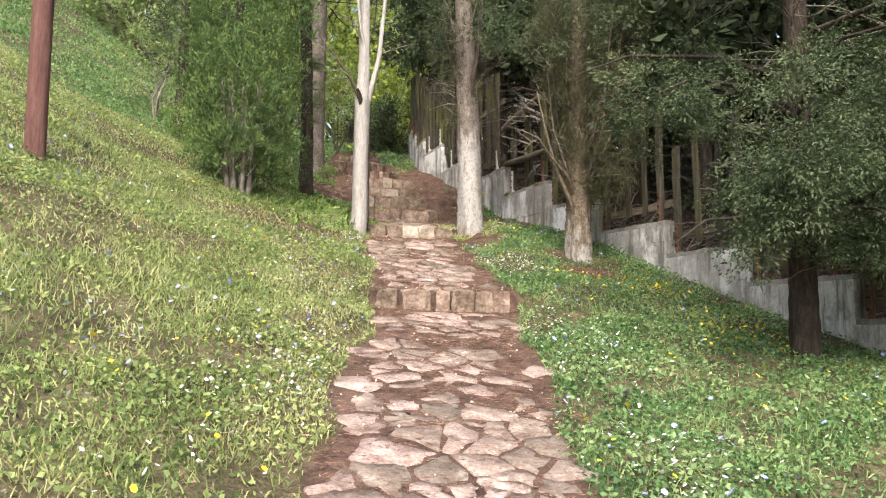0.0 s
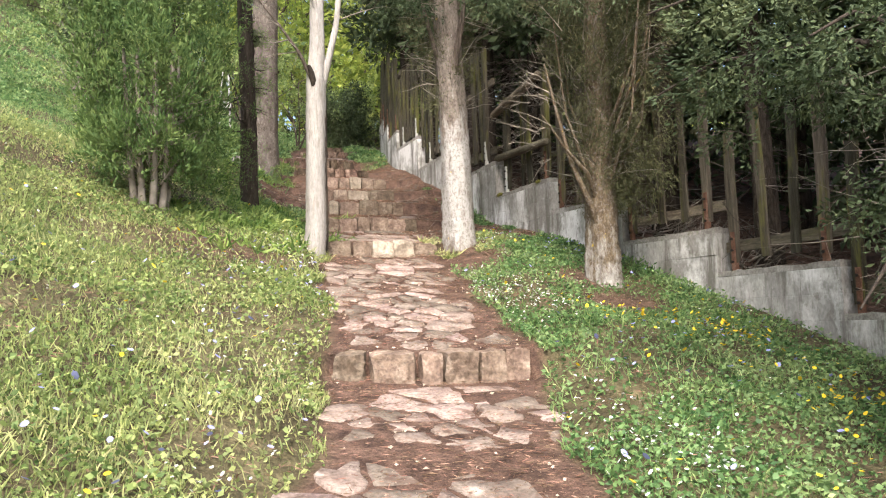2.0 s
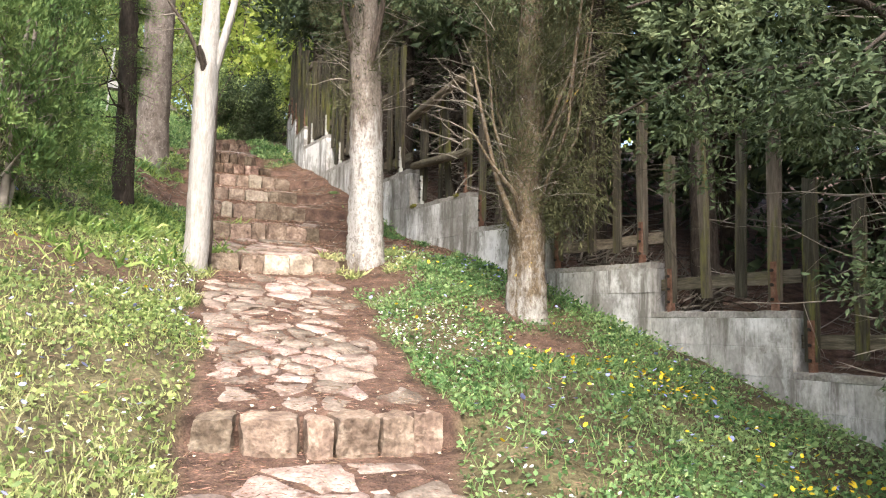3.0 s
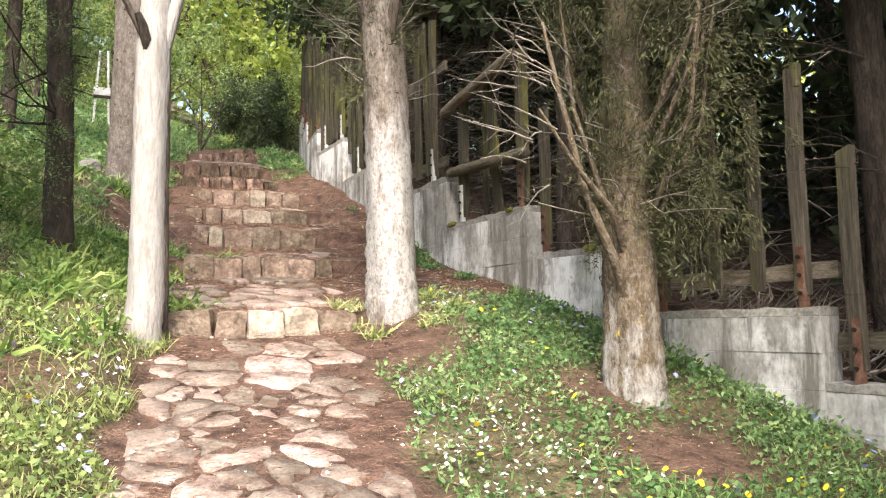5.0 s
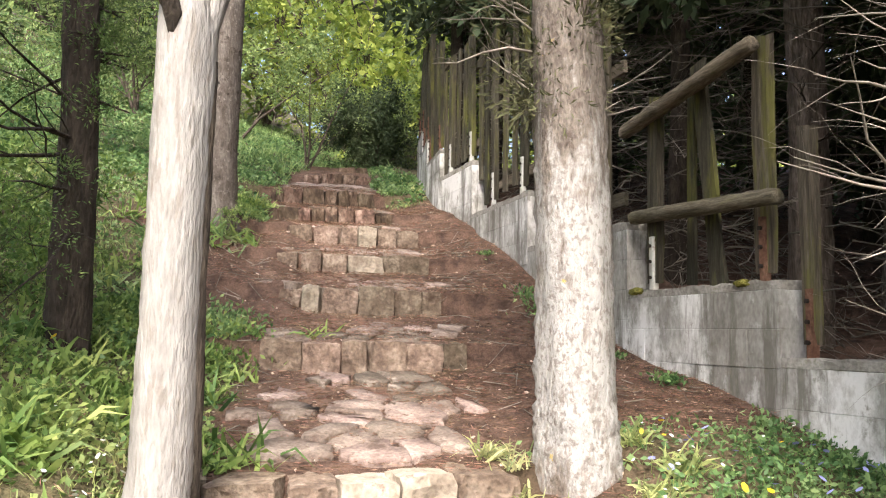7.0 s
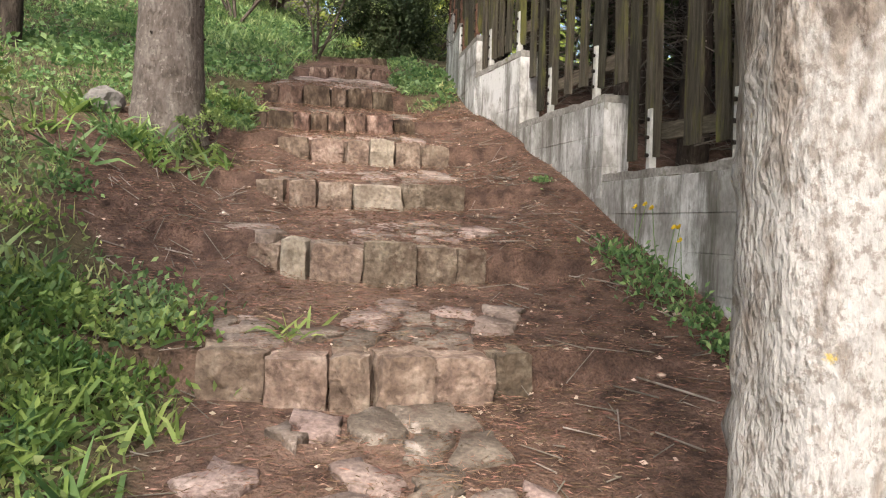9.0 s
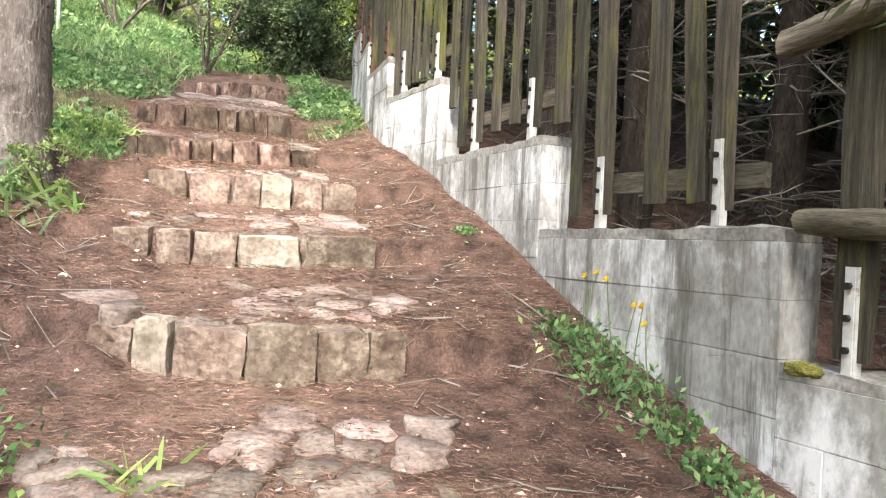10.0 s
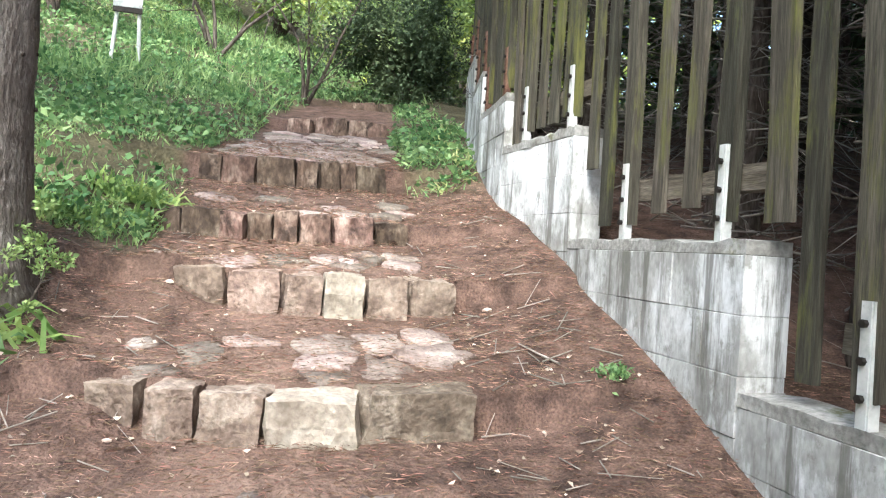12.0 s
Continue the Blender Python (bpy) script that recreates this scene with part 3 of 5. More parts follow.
SLATS = [board_mesh("slat", WOOD) for _ in range(6)]
POSTS = [board_mesh("post", WOOD) for _ in range(3)]
RAILS = [board_mesh("rail", RAIL, 0.07) for _ in range(3)]


def bracket_mesh(mat):
    bm = bmesh.new()
    for size, at in (((0.006, 0.036, 0.36), (0, 0, 0.18)), ((0.036, 0.006, 0.36), (0.018, -0.021, 0.18))):
        c = bmesh.ops.create_cube(bm, size=1)["verts"]
        bmesh.ops.scale(bm, vec=size, verts=c)
        bmesh.ops.translate(bm, vec=at, verts=c)
    return mesh_of("bracket", bm, mat)


def bolt_mesh():
    bm = bmesh.new()
    bmesh.ops.create_cone(bm, cap_ends=True, segments=6, radius1=0.013, radius2=0.011, depth=0.02)
    bmesh.ops.rotate(bm, verts=bm.verts, cent=(0, 0, 0), matrix=Matrix.Rotation(radians(90), 3, "Y"))
    return mesh_of("bolt", bm, BOLT)


BRACKETS, BOLT_ME = {"white": bracket_mesh(STEEL), "rust": bracket_mesh(RUST)}, bolt_mesh()


def board(name, me, parent, y, z0, z1, width, thick, x, lean=0.0):
    ob = new(name, me)
    m = pose(x, y, z0, lean, rng.normal() * 0.6, rng.normal() * 2) @ Matrix.Diagonal((thick, width, z1 - z0, 1))
    ob.parent = parent
    ob.matrix_parent_inverse = Matrix.Translation(-Vector(parent.location))
    ob.matrix_basis = m
    return ob


def fence(lo, hi, top, posts, slats, rails, height, finish="white", rail_x=0.115, slat_bottom=0.1):
    """posts: y; slats: (y, width, extra drop, lean); rails: height above the wall."""
    set_back = 0.06 if lo > 11 else 0.03
    posts = [y + set_back for y in posts]
    slats = [(y + set_back, *rest) for y, *rest in slats]
    f = thing("fence_panel", (float(wall_x((lo + hi) / 2)) + 0.1, (lo + hi) / 2, top), "grey weathered wooden slat fence bolted to steel brackets on the wall", "fence", "fence panels on the wall")
    for y in posts:
        x0 = float(wall_x(y)) + 0.02
        p = board("post", POSTS[int(rng.integers(3))], f, y, top + 0.07, top + height + rng.normal() * 0.08, 0.085, 0.05, x0 + 0.035, rng.normal() * 0.5)
        b = new("bracket", BRACKETS[finish])
        b.parent, b.matrix_parent_inverse = f, Matrix.Translation(-Vector(f.location))
        b.matrix_basis = pose(x0, y - 0.012, top - 0.02)
        tagged(b, "white-painted drilled steel angle" if finish == "white" else "rusted drilled steel angle")
        for k in range(3):
            o = new("bolt", BOLT_ME)
            o.parent = b
            o.matrix_basis = pose(-0.008, 0.0, 0.1 + 0.1 * k)
    for y, width, drop, lean in slats:
        x0 = float(wall_x(y)) + 0.03
        board("slat", SLATS[int(rng.integers(6))], f, y, top + slat_bottom - drop + rng.normal() * 0.02, top + height + rng.normal() * 0.1, width, 0.024, x0 + 0.045, lean + rng.normal() * 0.5)
    for h in rails:
        r = new("rail", RAILS[int(rng.integers(3))])
        r.parent, r.matrix_parent_inverse = f, Matrix.Translation(-Vector(f.location))
        long = (max(posts) - min(posts)) + 0.35 if posts else hi - lo
        mid = (max(posts) + min(posts)) / 2 if posts else (hi + lo) / 2
        a, b = float(wall_x(mid - long / 2)), float(wall_x(mid + long / 2))
        r.matrix_basis = pose(a + rail_x, mid - long / 2, top + h, -90 + rng.normal(), 0, -math.degrees(math.atan2(b - a, long))) @ Matrix.Diagonal((0.035, 0.09, long, 1))
    return f


def build_fence():
    w = 0.085
    fence(2.6, 3.9, 1.14, (3.75, 2.8), ((3.45, w, 0, 0), (3.1, w, 0, 0)), (0.22,), 1.15, "rust")
    fence(3.9, 5.2, 1.52, (5.05, 4.1), ((4.75, w, 0, 0), (4.43, w, 0, 0)), (0.22,), 1.2, "rust")
    fence(5.2, 6.5, 1.91, (6.36, 5.4), ((6.03, w, 0, 0), (5.72, w, 0, 0)), (0.22,), 1.25, "rust")
    fence(6.5, 7.8, 2.31, (7.6, 6.64), ((7.26, 0.09, 0, 0), (6.95, 0.085, 0, 0.5)), (0.24,), 1.3, "rust")
    fence(7.8, 9.0, 2.71, (7.9, 8.88), ((8.48, 0.09, -0.02, 0), (8.19, 0.09, -0.02, 0)), (0.2,), 1.4, "rust", slat_bottom=0.1)
    fence(9.0, 10.13, 3.185, (9.96,), (), (), 1.3, "rust")
    fence(11.47, 13.12, 4.035, (12.56, 11.78), ((12.2, 0.13, 0, 0), (11.93, 0.1, -0.02, -5), (12.83, 0.085, 0.02, 0), (13.0, 0.12, -0.46, 0)), (0.2, 1.15), 1.75)
    fence(13.12, 14.65, 4.53, (14.03, 13.27), ((14.31, w, 0.04, 0), (13.8, 0.085, 0, 0), (13.54, 0.09, 0, 1), (14.5, w, -0.25, 0)), (0.22, 1.2), 1.8)
    fence(14.65, 15.7, 5.113, (14.72, 15.36), ((14.86, w, 0, 0), (15.04, w, 0.02, 0), (15.22, w, 0, 0), (15.5, w, 0.2, 0), (15.62, 0.07, 0.3, 0)), (0.22, 1.1), 1.5)
    fence(15.7, 16.55, 5.46, (15.82, 16.42), ((15.94, w, 0.25, 0), (16.06, w, 0.05, 0), (16.18, w, 0.05, 0), (16.3, w, 0.3, 0), (16.5, w, 0.3, 0)), (0.22, 1.1), 1.45, "rust")
    fence(16.55, 17.35, 5.79, (16.66, 17.24), ((16.78, w, 0.25, 0), (16.9, w, 0.05, 0), (17.02, w, 0.05, 0), (17.13, w, 0.3, 0), (17.31, w, 0.2, 0)), (0.22, 1.1), 1.4, "rust")
    fence(17.35, 18.0, 6.1, (17.44, 17.94), ((17.54, w, 0.2, 0), (17.64, w, 0.05, 0), (17.74, w, 0.05, 0), (17.84, w, 0.2, 0)), (0.22, 1.1), 1.35, "rust")
    # the broken panel, with round rails nailed across its front
    f = thing("fence_panel", (5.32, 10.9, 3.575), "broken fence panel with leaning boards and split round rails", "fence", "fence panels on the wall")
    for y, z1, finish in ((11.24, 4.85, "white"), (10.28, 4.92, "rust")):
        x0 = float(wall_x(y)) + 0.03
        board("post", POSTS[0], f, y, 3.62, z1, 0.12, 0.05, x0 + 0.04, 0.5)
        b = new("bracket", BRACKETS[finish])
        b.parent, b.matrix_parent_inverse = f, Matrix.Translation(-Vector(f.location))
        b.matrix_basis = pose(x0, y - 0.012, 3.555)
        for k in range(3):
            o = new("bolt", BOLT_ME)
            o.parent = b
            o.matrix_basis = pose(-0.008, 0.0, 0.1 + 0.1 * k)
    x0 = 5.25
    board("slat", SLATS[1], f, 10.65, 3.58, 4.95, 0.12, 0.024, x0 + 0.05, -6.5)
    board("slat", SLATS[2], f, 11.0, 3.6, 4.9, 0.07, 0.024, x0 + 0.12, 2)
    for (ya, za), (yb, zb), r in (((11.42, 4.06), (10.08, 3.99), 0.045), ((11.52, 4.66), (10.24, 4.84), 0.05)):
        v, fc = tube([(x0 - 0.03, ya, za), (x0 - 0.025, (ya + yb) / 2, (za + zb) / 2), (x0 - 0.03, yb, zb)], [r, r * 1.05, r * 0.92], 10, 0.07, int(ya * 10))
        for ring, centre in ((range(10), (x0 - 0.03, ya, za)), (range(len(v) - 10, len(v)), (x0 - 0.03, yb, zb))):
            c = len(v)
            v = np.concatenate([v, [centre]])
            ring = list(ring)
            cap = np.array([[ring[k], ring[(k + 1) % 10], c, c] for k in range(10)])
            fc = np.concatenate([fc, cap])
        under(from_arrays("rail", v, [fc[fc[:, 2] != fc[:, 3]], fc[fc[:, 2] == fc[:, 3]][:, :3]], RAIL, smooth=True), f)
    return f


# ---- stone steps ----
def stone_mesh(name, mat, seed):
    """A rough block of unit size with rounded, chipped edges."""
    g = np.random.default_rng(seed)
    bm = bmesh.new()
    bmesh.ops.create_cube(bm, size=1)
    bmesh.ops.subdivide_edges(bm, edges=bm.edges[:], cuts=6, use_grid_fill=True)
    off = Vector(g.random(3) * 50)
    for v in bm.verts:
        edge = sum(abs(abs(c) - 0.5) < 1e-4 for c in v.co)
        v.co *= {1: 1.0, 2: 0.975, 3: 0.945}.get(edge, 1)
        push = noise.noise_vector(v.co * 1.2 + off) * 0.09 + noise.noise_vector(v.co * 3.7 + off) * 0.06 + noise.cell_vector(v.co * 3.1 + off) * 0.035 - Vector((0.018, 0.018, 0.018)) + noise.noise_vector(v.co * 9 + off) * 0.03
        v.co += Vector((push.x, push.y, push.z * 0.55))
    return mesh_of(name, bm, mat)


STONES = [stone_mesh("stone", RISER, s) for s in range(9)]
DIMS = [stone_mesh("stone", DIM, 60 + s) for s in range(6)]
PALES = [stone_mesh("stone", PALE, 40 + s) for s in range(4)]


def build_steps():
    for lx, ly, rx, ry, top, foot, joints, pale in STEPS:
        s = thing("stone_step", ((lx + rx) / 2, (ly + ry) / 2, foot), "low step of rough reddish-beige stone blocks set in earth", "stone step", "steps of the hillside path")
        cuts = [0, *joints, 1]
        long = math.hypot(rx - lx, ry - ly)
        turn = math.degrees(math.atan2(ry - ly, rx - lx))
        for k, (a, b) in enumerate(zip(cuts, cuts[1:])):
            m = (a + b) / 2
            bow = -0.15 * math.sin(math.pi * m) ** 0.8 + 0.07
            deep, high = 0.2 + rng.random() * 0.05, (top - foot + 0.14) * (0.76 if k == 0 and 3.3 < top < 4.0 else 1)
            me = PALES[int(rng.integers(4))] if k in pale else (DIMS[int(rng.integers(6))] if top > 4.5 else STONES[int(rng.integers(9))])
            at = pose(lx + (rx - lx) * m, ly + (ry - ly) * m + bow + deep / 2 + rng.normal() * 0.008, top - high / 2 + rng.normal() * 0.007, rng.normal() * 2, rng.normal() * 2, turn + rng.normal() * 3 + (m - 0.5) * 22)
            ob = new("stone", me)
            ob.parent, ob.matrix_parent_inverse = s, Matrix.Translation(-Vector(s.location))
            ob.matrix_basis = at @ Matrix.Diagonal(((b - a) * long * 0.975 - 0.002, deep, high, 1))


# ---- flagstones: cells cut by their neighbours' halves ----
def cell(p, others, reach=0.5):
    poly = [(p[0] + reach * math.cos(a), p[1] + reach * math.sin(a)) for a in np.linspace(0, 2 * math.pi, 12, endpoint=False)]
    for q in others:
        mx, my, dx, dy = (p[0] + q[0]) / 2, (p[1] + q[1]) / 2, q[0] - p[0], q[1] - p[1]
        out = []
        for i, a in enumerate(poly):
            b = poly[(i + 1) % len(poly)]
            da, db = (a[0] - mx) * dx + (a[1] - my) * dy, (b[0] - mx) * dx + (b[1] - my) * dy
            if da <= 0:
                out.append(a)
            if da * db < 0:
                t = da / (da - db)
                out.append((a[0] + (b[0] - a[0]) * t, a[1] + (b[1] - a[1]) * t))
        poly = out
        if len(poly) < 3:
            return []
    return poly


def flag(poly, centre, parent, gap, lift, g):
    pts = []
    n = len(poly)
    for i, a in enumerate(poly):
        b = poly[(i + 1) % n]
        pts.append(a)
        run = math.hypot(a[0] - b[0], a[1] - b[1])
        marks = (0.3, 0.68) if run > 0.13 else ((0.5,) if run > 0.06 else ())
        for k in marks:
            k += g.uniform(-0.12, 0.12)
            pts.append((a[0] + (b[0] - a[0]) * k + g.normal() * 0.016, a[1] + (b[1] - a[1]) * k + g.normal() * 0.016))
    c = np.array(centre)
    arr = np.array(pts)
    d = arr - c
    r = np.linalg.norm(d, axis=1, keepdims=True)
    arr = c + d * np.maximum(1 - gap / np.maximum(r, 0.02), 0.3)
    n = len(arr)
    zc = float(tread(*c))
    dzx, dzy = g.normal() * 0.02, (float(tread(c[0], c[1] + 0.08)) - float(tread(c[0], c[1] - 0.08))) / 0.16
    if abs(dzy) > 0.4:
        dzy = 0.12
    z = zc + lift + dzx * (arr[:, 0] - c[0]) + dzy * (arr[:, 1] - c[1])
    inner = c + (arr - c) * g.uniform(0.92, 0.97, (n, 1))
    zi = zc + lift + dzx * (inner[:, 0] - c[0]) + dzy * (inner[:, 1] - c[1]) + 0.006 + g.normal(size=n) * 0.002
    v = np.concatenate([np.column_stack([arr, z - 0.07]), np.column_stack([arr, z - 0.004]), np.column_stack([inner, zi]), [[c[0], c[1], zc + lift + 0.009]]])
    k = np.arange(n)
    k2 = (k + 1) % n
    quads = np.concatenate([np.stack([k, k2, n + k2, n + k], 1), np.stack([n + k, n + k2, 2 * n + k2, 2 * n + k], 1)])
    tris = np.stack([2 * n + k, 2 * n + k2, np.full(n, 3 * n)], 1)
    return under(from_arrays("flagstone", v, [quads, tris], FLAG), parent)


def build_flags():
    path = thing("pavement_path", (1.3, 3.5, 0.9), "worn path of irregular pinkish-beige flagstones bedded in red earth", "path", kind="structure")
    g = np.random.default_rng(21)
    # stretches: from y, to y, mean spacing, share kept on the left, share kept on the right
    for y0, y1, size, keep_l, keep_r in ((0.6, 6.38, 0.165, 1.0, 0.95), (6.72, 9.55, 0.15, 1.0, 0.85), (9.98, 11.25, 0.15, 0.6, 0.9), (11.62, 11.95, 0.13, 0.25, 1.0), (11.95, 12.2, 0.13, 0.0, 0.5),
                                         (12.62, 13.15, 0.13, 0.3, 1.0), (13.72, 14.2, 0.13, 0.4, 1.0), (14.66, 14.95, 0.14, 0.6, 0.9), (15.4, 15.9, 0.15, 0.5, 0.8), (16.55, 18.25, 0.18, 1.0, 1.0)):
        sites = []
        tries = 0
        while tries < 4000:
            tries += 1
            y = g.uniform(y0 - 0.25, y1 + 0.25)
            w = g.uniform(-0.75, 0.75)
            x = float(middle(y)) + w
            if all(((x - a) * 0.72) ** 2 + (y - b) ** 2 > (size * s) ** 2 for a, b, s, _ in sites):
                sites.append((x, y, g.choice([0.45, 0.6, 0.8, 1.1, 1.45]), w))
        for x, y, s, w in sites:
            if not (y0 <= y <= y1) or abs(w) > float(half(y)) - 0.02:
                continue
            if g.random() > (keep_l if w < (0.22 if y < 9.6 else -0.08) else keep_r):
                continue
            near = sorted(((a - x) ** 2 + (b - y) ** 2, a, b) for a, b, _, _ in sites if (a, b) != (x, y))[:18]
            poly = cell((x, y), [(a, b) for _, a, b in near], 0.34)
            if len(poly) > 2:
                flag(poly, (sum(p[0] for p in poly) / len(poly), sum(p[1] for p in poly) / len(poly)), path, g.uniform(0.008, 0.021), g.uniform(-0.008, 0.006) + (0.016 if 9.9 < y < 11.3 else (0.006 if y > 9.9 else 0)), g)


# ---- trees ----
def spray_crown(name, centres, radii, per, length, width, mat, parent, up=0.4, out_from=None, g=None, flat=1.0, sub=0, tight=0.3):
    """Foliage in clumps: sprays scattered through each clump, pointing outwards and up. sub: tufts to a clump, tight: their size."""
    g = g or rng
    c, r = np.array(centres, float), np.array(radii, float)
    lead = np.zeros((len(c), 3))
    if out_from is not None:
        lead = unit(c - np.array(out_from)) * 0.6
    if sub:
        d = unit(g.normal(size=(len(c) * sub, 3))) * np.array([1, 1, flat])
        lead = np.repeat(lead, sub, axis=0) + d * 0.7
        c = np.repeat(c, sub, axis=0) + d * (np.repeat(r, sub) * g.random(len(d)) ** 0.4)[:, None]
        r = np.repeat(r, sub) * tight * g.uniform(0.6, 1.4, len(d))
    n = len(c)
    c, r, lead = np.repeat(c, per, axis=0), np.repeat(r, per), np.repeat(lead, per, axis=0)
    d = unit(g.normal(size=(n * per, 3)) * np.array([1, 1, flat]))
    pos = c + d * (r * g.random(n * per) ** 0.5)[:, None]
    way = d * 0.8 + g.normal(size=(n * per, 3)) * 0.35 + lead
    way[:, 2] += up
    v, f = leaves(pos, unit(way), length * g.uniform(0.6, 1.4, n * per), width * g.uniform(0.6, 1.3, n * per))
    return under(from_arrays(name, v, f, mat), parent)


def column_crown(base, z0, z1, profile, n, g, waist=0.3):
    """Clump centres over the outside of an upright crown. profile: radius along its height, bottom to top."""
    t = g.random(n)
    z = z0 + (z1 - z0) * t
    r = np.interp(t, np.linspace(0, 1, len(profile)), profile) * (1 - waist * g.random(n) ** 1.5)
    a = g.random(n) * 2 * np.pi
    r = r * (1 + 0.18 * np.sin(3 * a + 5 * t) + 0.1 * g.normal(size=n))
    return np.column_stack([base[0] + r * np.cos(a), base[1] + r * np.sin(a), z])


def trunk_line(base, top, wobble, g, n=7):
    t = np.linspace(0, 1, n)
    p = np.array(base)[None] + (np.array(top) - np.array(base))[None] * t[:, None]
    p[1:, :2] += np.cumsum(g.normal(size=(n - 1, 2)) * wobble, axis=0)
    return p


def on_land(x, y, sink=0.06):
    return np.array([x, y, float(land(x, y)) - sink])


def tree_birch():
    b = np.array([2.34, 9.56, 2.4])
    tree = thing("whitewashed_tree", b, "slim bare tree with bright white limed trunk, forked above", "tree")
    g = np.random.default_rng(3)
    fork = np.array([2.38, 9.53, 4.27])
    v, f = tube([b, (2.375, 9.55, 2.85), (2.375, 9.54, 3.5), fork, (2.40, 9.55, 4.6), (2.42, 9.6, 5.6), (2.5, 9.7, 7.5)], [0.115, 0.1, 0.092, 0.095, 0.075, 0.06, 0.03], 18, 0.035, 1)
    under(from_arrays("trunk", v, f, LIMED_SLIM, smooth=True), tree)
    limbs = [tube([fork + (0.05, 0, -0.1), (2.49, 9.5, 4.45), (2.58, 9.48, 4.85), (2.68, 9.5, 5.9)], [0.035, 0.036, 0.03, 0.018], 8, 0.04, 2),
             tube([fork + (-0.03, -0.05, -0.02), (2.2, 9.4, 4.5), (2.02, 9.36, 4.72), (1.8, 9.4, 5.0)], [0.02, 0.018, 0.012, 0.007], 8, 0.04, 3),
             tube([(2.45, 9.54, 4.75), (2.34, 9.5, 5.2), (2.26, 9.5, 6.0)], [0.03, 0.022, 0.012], 8, 0.04, 4)]
    for k, (v, f) in enumerate(limbs):
        under(from_arrays("limb", v, f, BARK if k == 1 else LIMED_SLIM, smooth=True), tree)
    v, f = tube([(2.345, 9.47, 4.2), (2.335, 9.43, 4.3), (2.29, 9.42, 4.4)], [0.02, 0.032, 0.018], 9, 0.12, 6)
    tagged(under(from_arrays("branch_scar", v, f, DARKBARK, smooth=True), tree), "dark scar under the fork")
    v, f = tube([(2.455, 9.58, 2.45), (2.468, 9.55, 2.9), (2.46, 9.54, 3.5), (2.468, 9.53, 4.15)], [0.028, 0.03, 0.026, 0.02], 8, 0.14, 9)
    tagged(under(from_arrays("bark_ridge", v, f, DARKBARK, smooth=True), tree), "dark unlimed ridge of bark")
    out = []
    for p, d, l in (((2.02, 9.36, 4.72), (-1, 0.2, 0.2), 0.5), ((2.1, 9.38, 4.62), (-0.7, -0.3, -0.5), 0.35), ((2.2, 9.4, 4.52), (-0.8, 0.2, -0.2), 0.3), ((2.45, 9.55, 5.0), (-0.8, -0.3, 0.6), 0.7),
                    ((2.6, 9.48, 4.9), (0.8, 0, 0.5), 0.5), ((2.42, 9.6, 5.5), (0.3, 0.5, 0.8), 0.9), ((1.85, 9.4, 4.95), (-1, 0, 0.5), 0.5), ((2.42, 9.6, 5.2), (-0.7, -0.2, 0.5), 0.8), ((2.3, 9.5, 5.6), (-0.5, 0.1, 0.8), 0.8)):
        twiggy(p, d, l, 0.008, 2, g, out, 0.0, 3, 0.6)
    rods("twiggery", out, TWIG, tree)


def tree_limed():
    b = np.array([3.97, 9.82, 2.45])
    tree = thing("limed_tree", b, "grey tree trunk with worn limewash and yellow lichen", "tree")
    g = np.random.default_rng(5)
    v, f = tube([b - (0, 0, 0.15), (3.97, 9.82, 2.75), (3.96, 9.82, 3.05), (3.94, 9.82, 3.8), (3.92, 9.84, 4.5), (3.9, 9.9, 5.6), (3.84, 10.0, 8.0)], [0.205, 0.18, 0.163, 0.152, 0.146, 0.12, 0.07], 26, 0.05, 8)
    under(from_arrays("trunk", v, f, LIMED_BIG, smooth=True), tree)
    limbs = []
    for k in range(11):
        z = 4.25 + 0.16 * k
        a = g.random() * 6.28
        d = np.array([math.cos(a), math.sin(a), 0.0])
        s = np.array([3.88, 9.86, z])
        limbs.append(tube([s, s + d * 0.12 + (0, 0, 0.25), s + d * 0.28 + (0, 0, 0.8), s + d * 0.4 + (0, 0, 1.6)], [0.03, 0.026, 0.018, 0.01], 6, 0.04, k))
    for v, f in limbs:
        under(from_arrays("limb", v, f, BARK, smooth=True), tree)
    out = []
    for k in range(46):
        a = g.random() * 6.28
        s = np.array([3.88 + 0.13 * math.cos(a), 9.86 + 0.13 * math.sin(a), g.uniform(4.15, 5.6)])
        twiggy(s, (math.cos(a), math.sin(a), g.uniform(-0.2, 0.9)), g.uniform(0.25, 0.6), 0.006, 1, g, out, 0.02, 3, 0.6)
    rods("twiggery", out, TWIG, tree)
    c = column_crown((3.88, 9.9), 4.2, 5.4, [0.16, 0.32, 0.5], 70, g, 0.5)
    spray_crown("tuft", c, g.uniform(0.08, 0.15, 70), 60, 0.05, 0.008, DULL, tree, 0.2, (3.88, 9.9, 4.5), g)
    c = column_crown((3.88, 9.9), 5.2, 9.0, [0.7, 1.2, 1.2, 0.5], 150, g, 0.7)
    spray_crown("crown", c, g.uniform(0.2, 0.34, 150), 14, 0.05, 0.014, CONIFER, tree, 0.1, (3.88, 9.9, 6), g, 0.8, 12, 0.34)


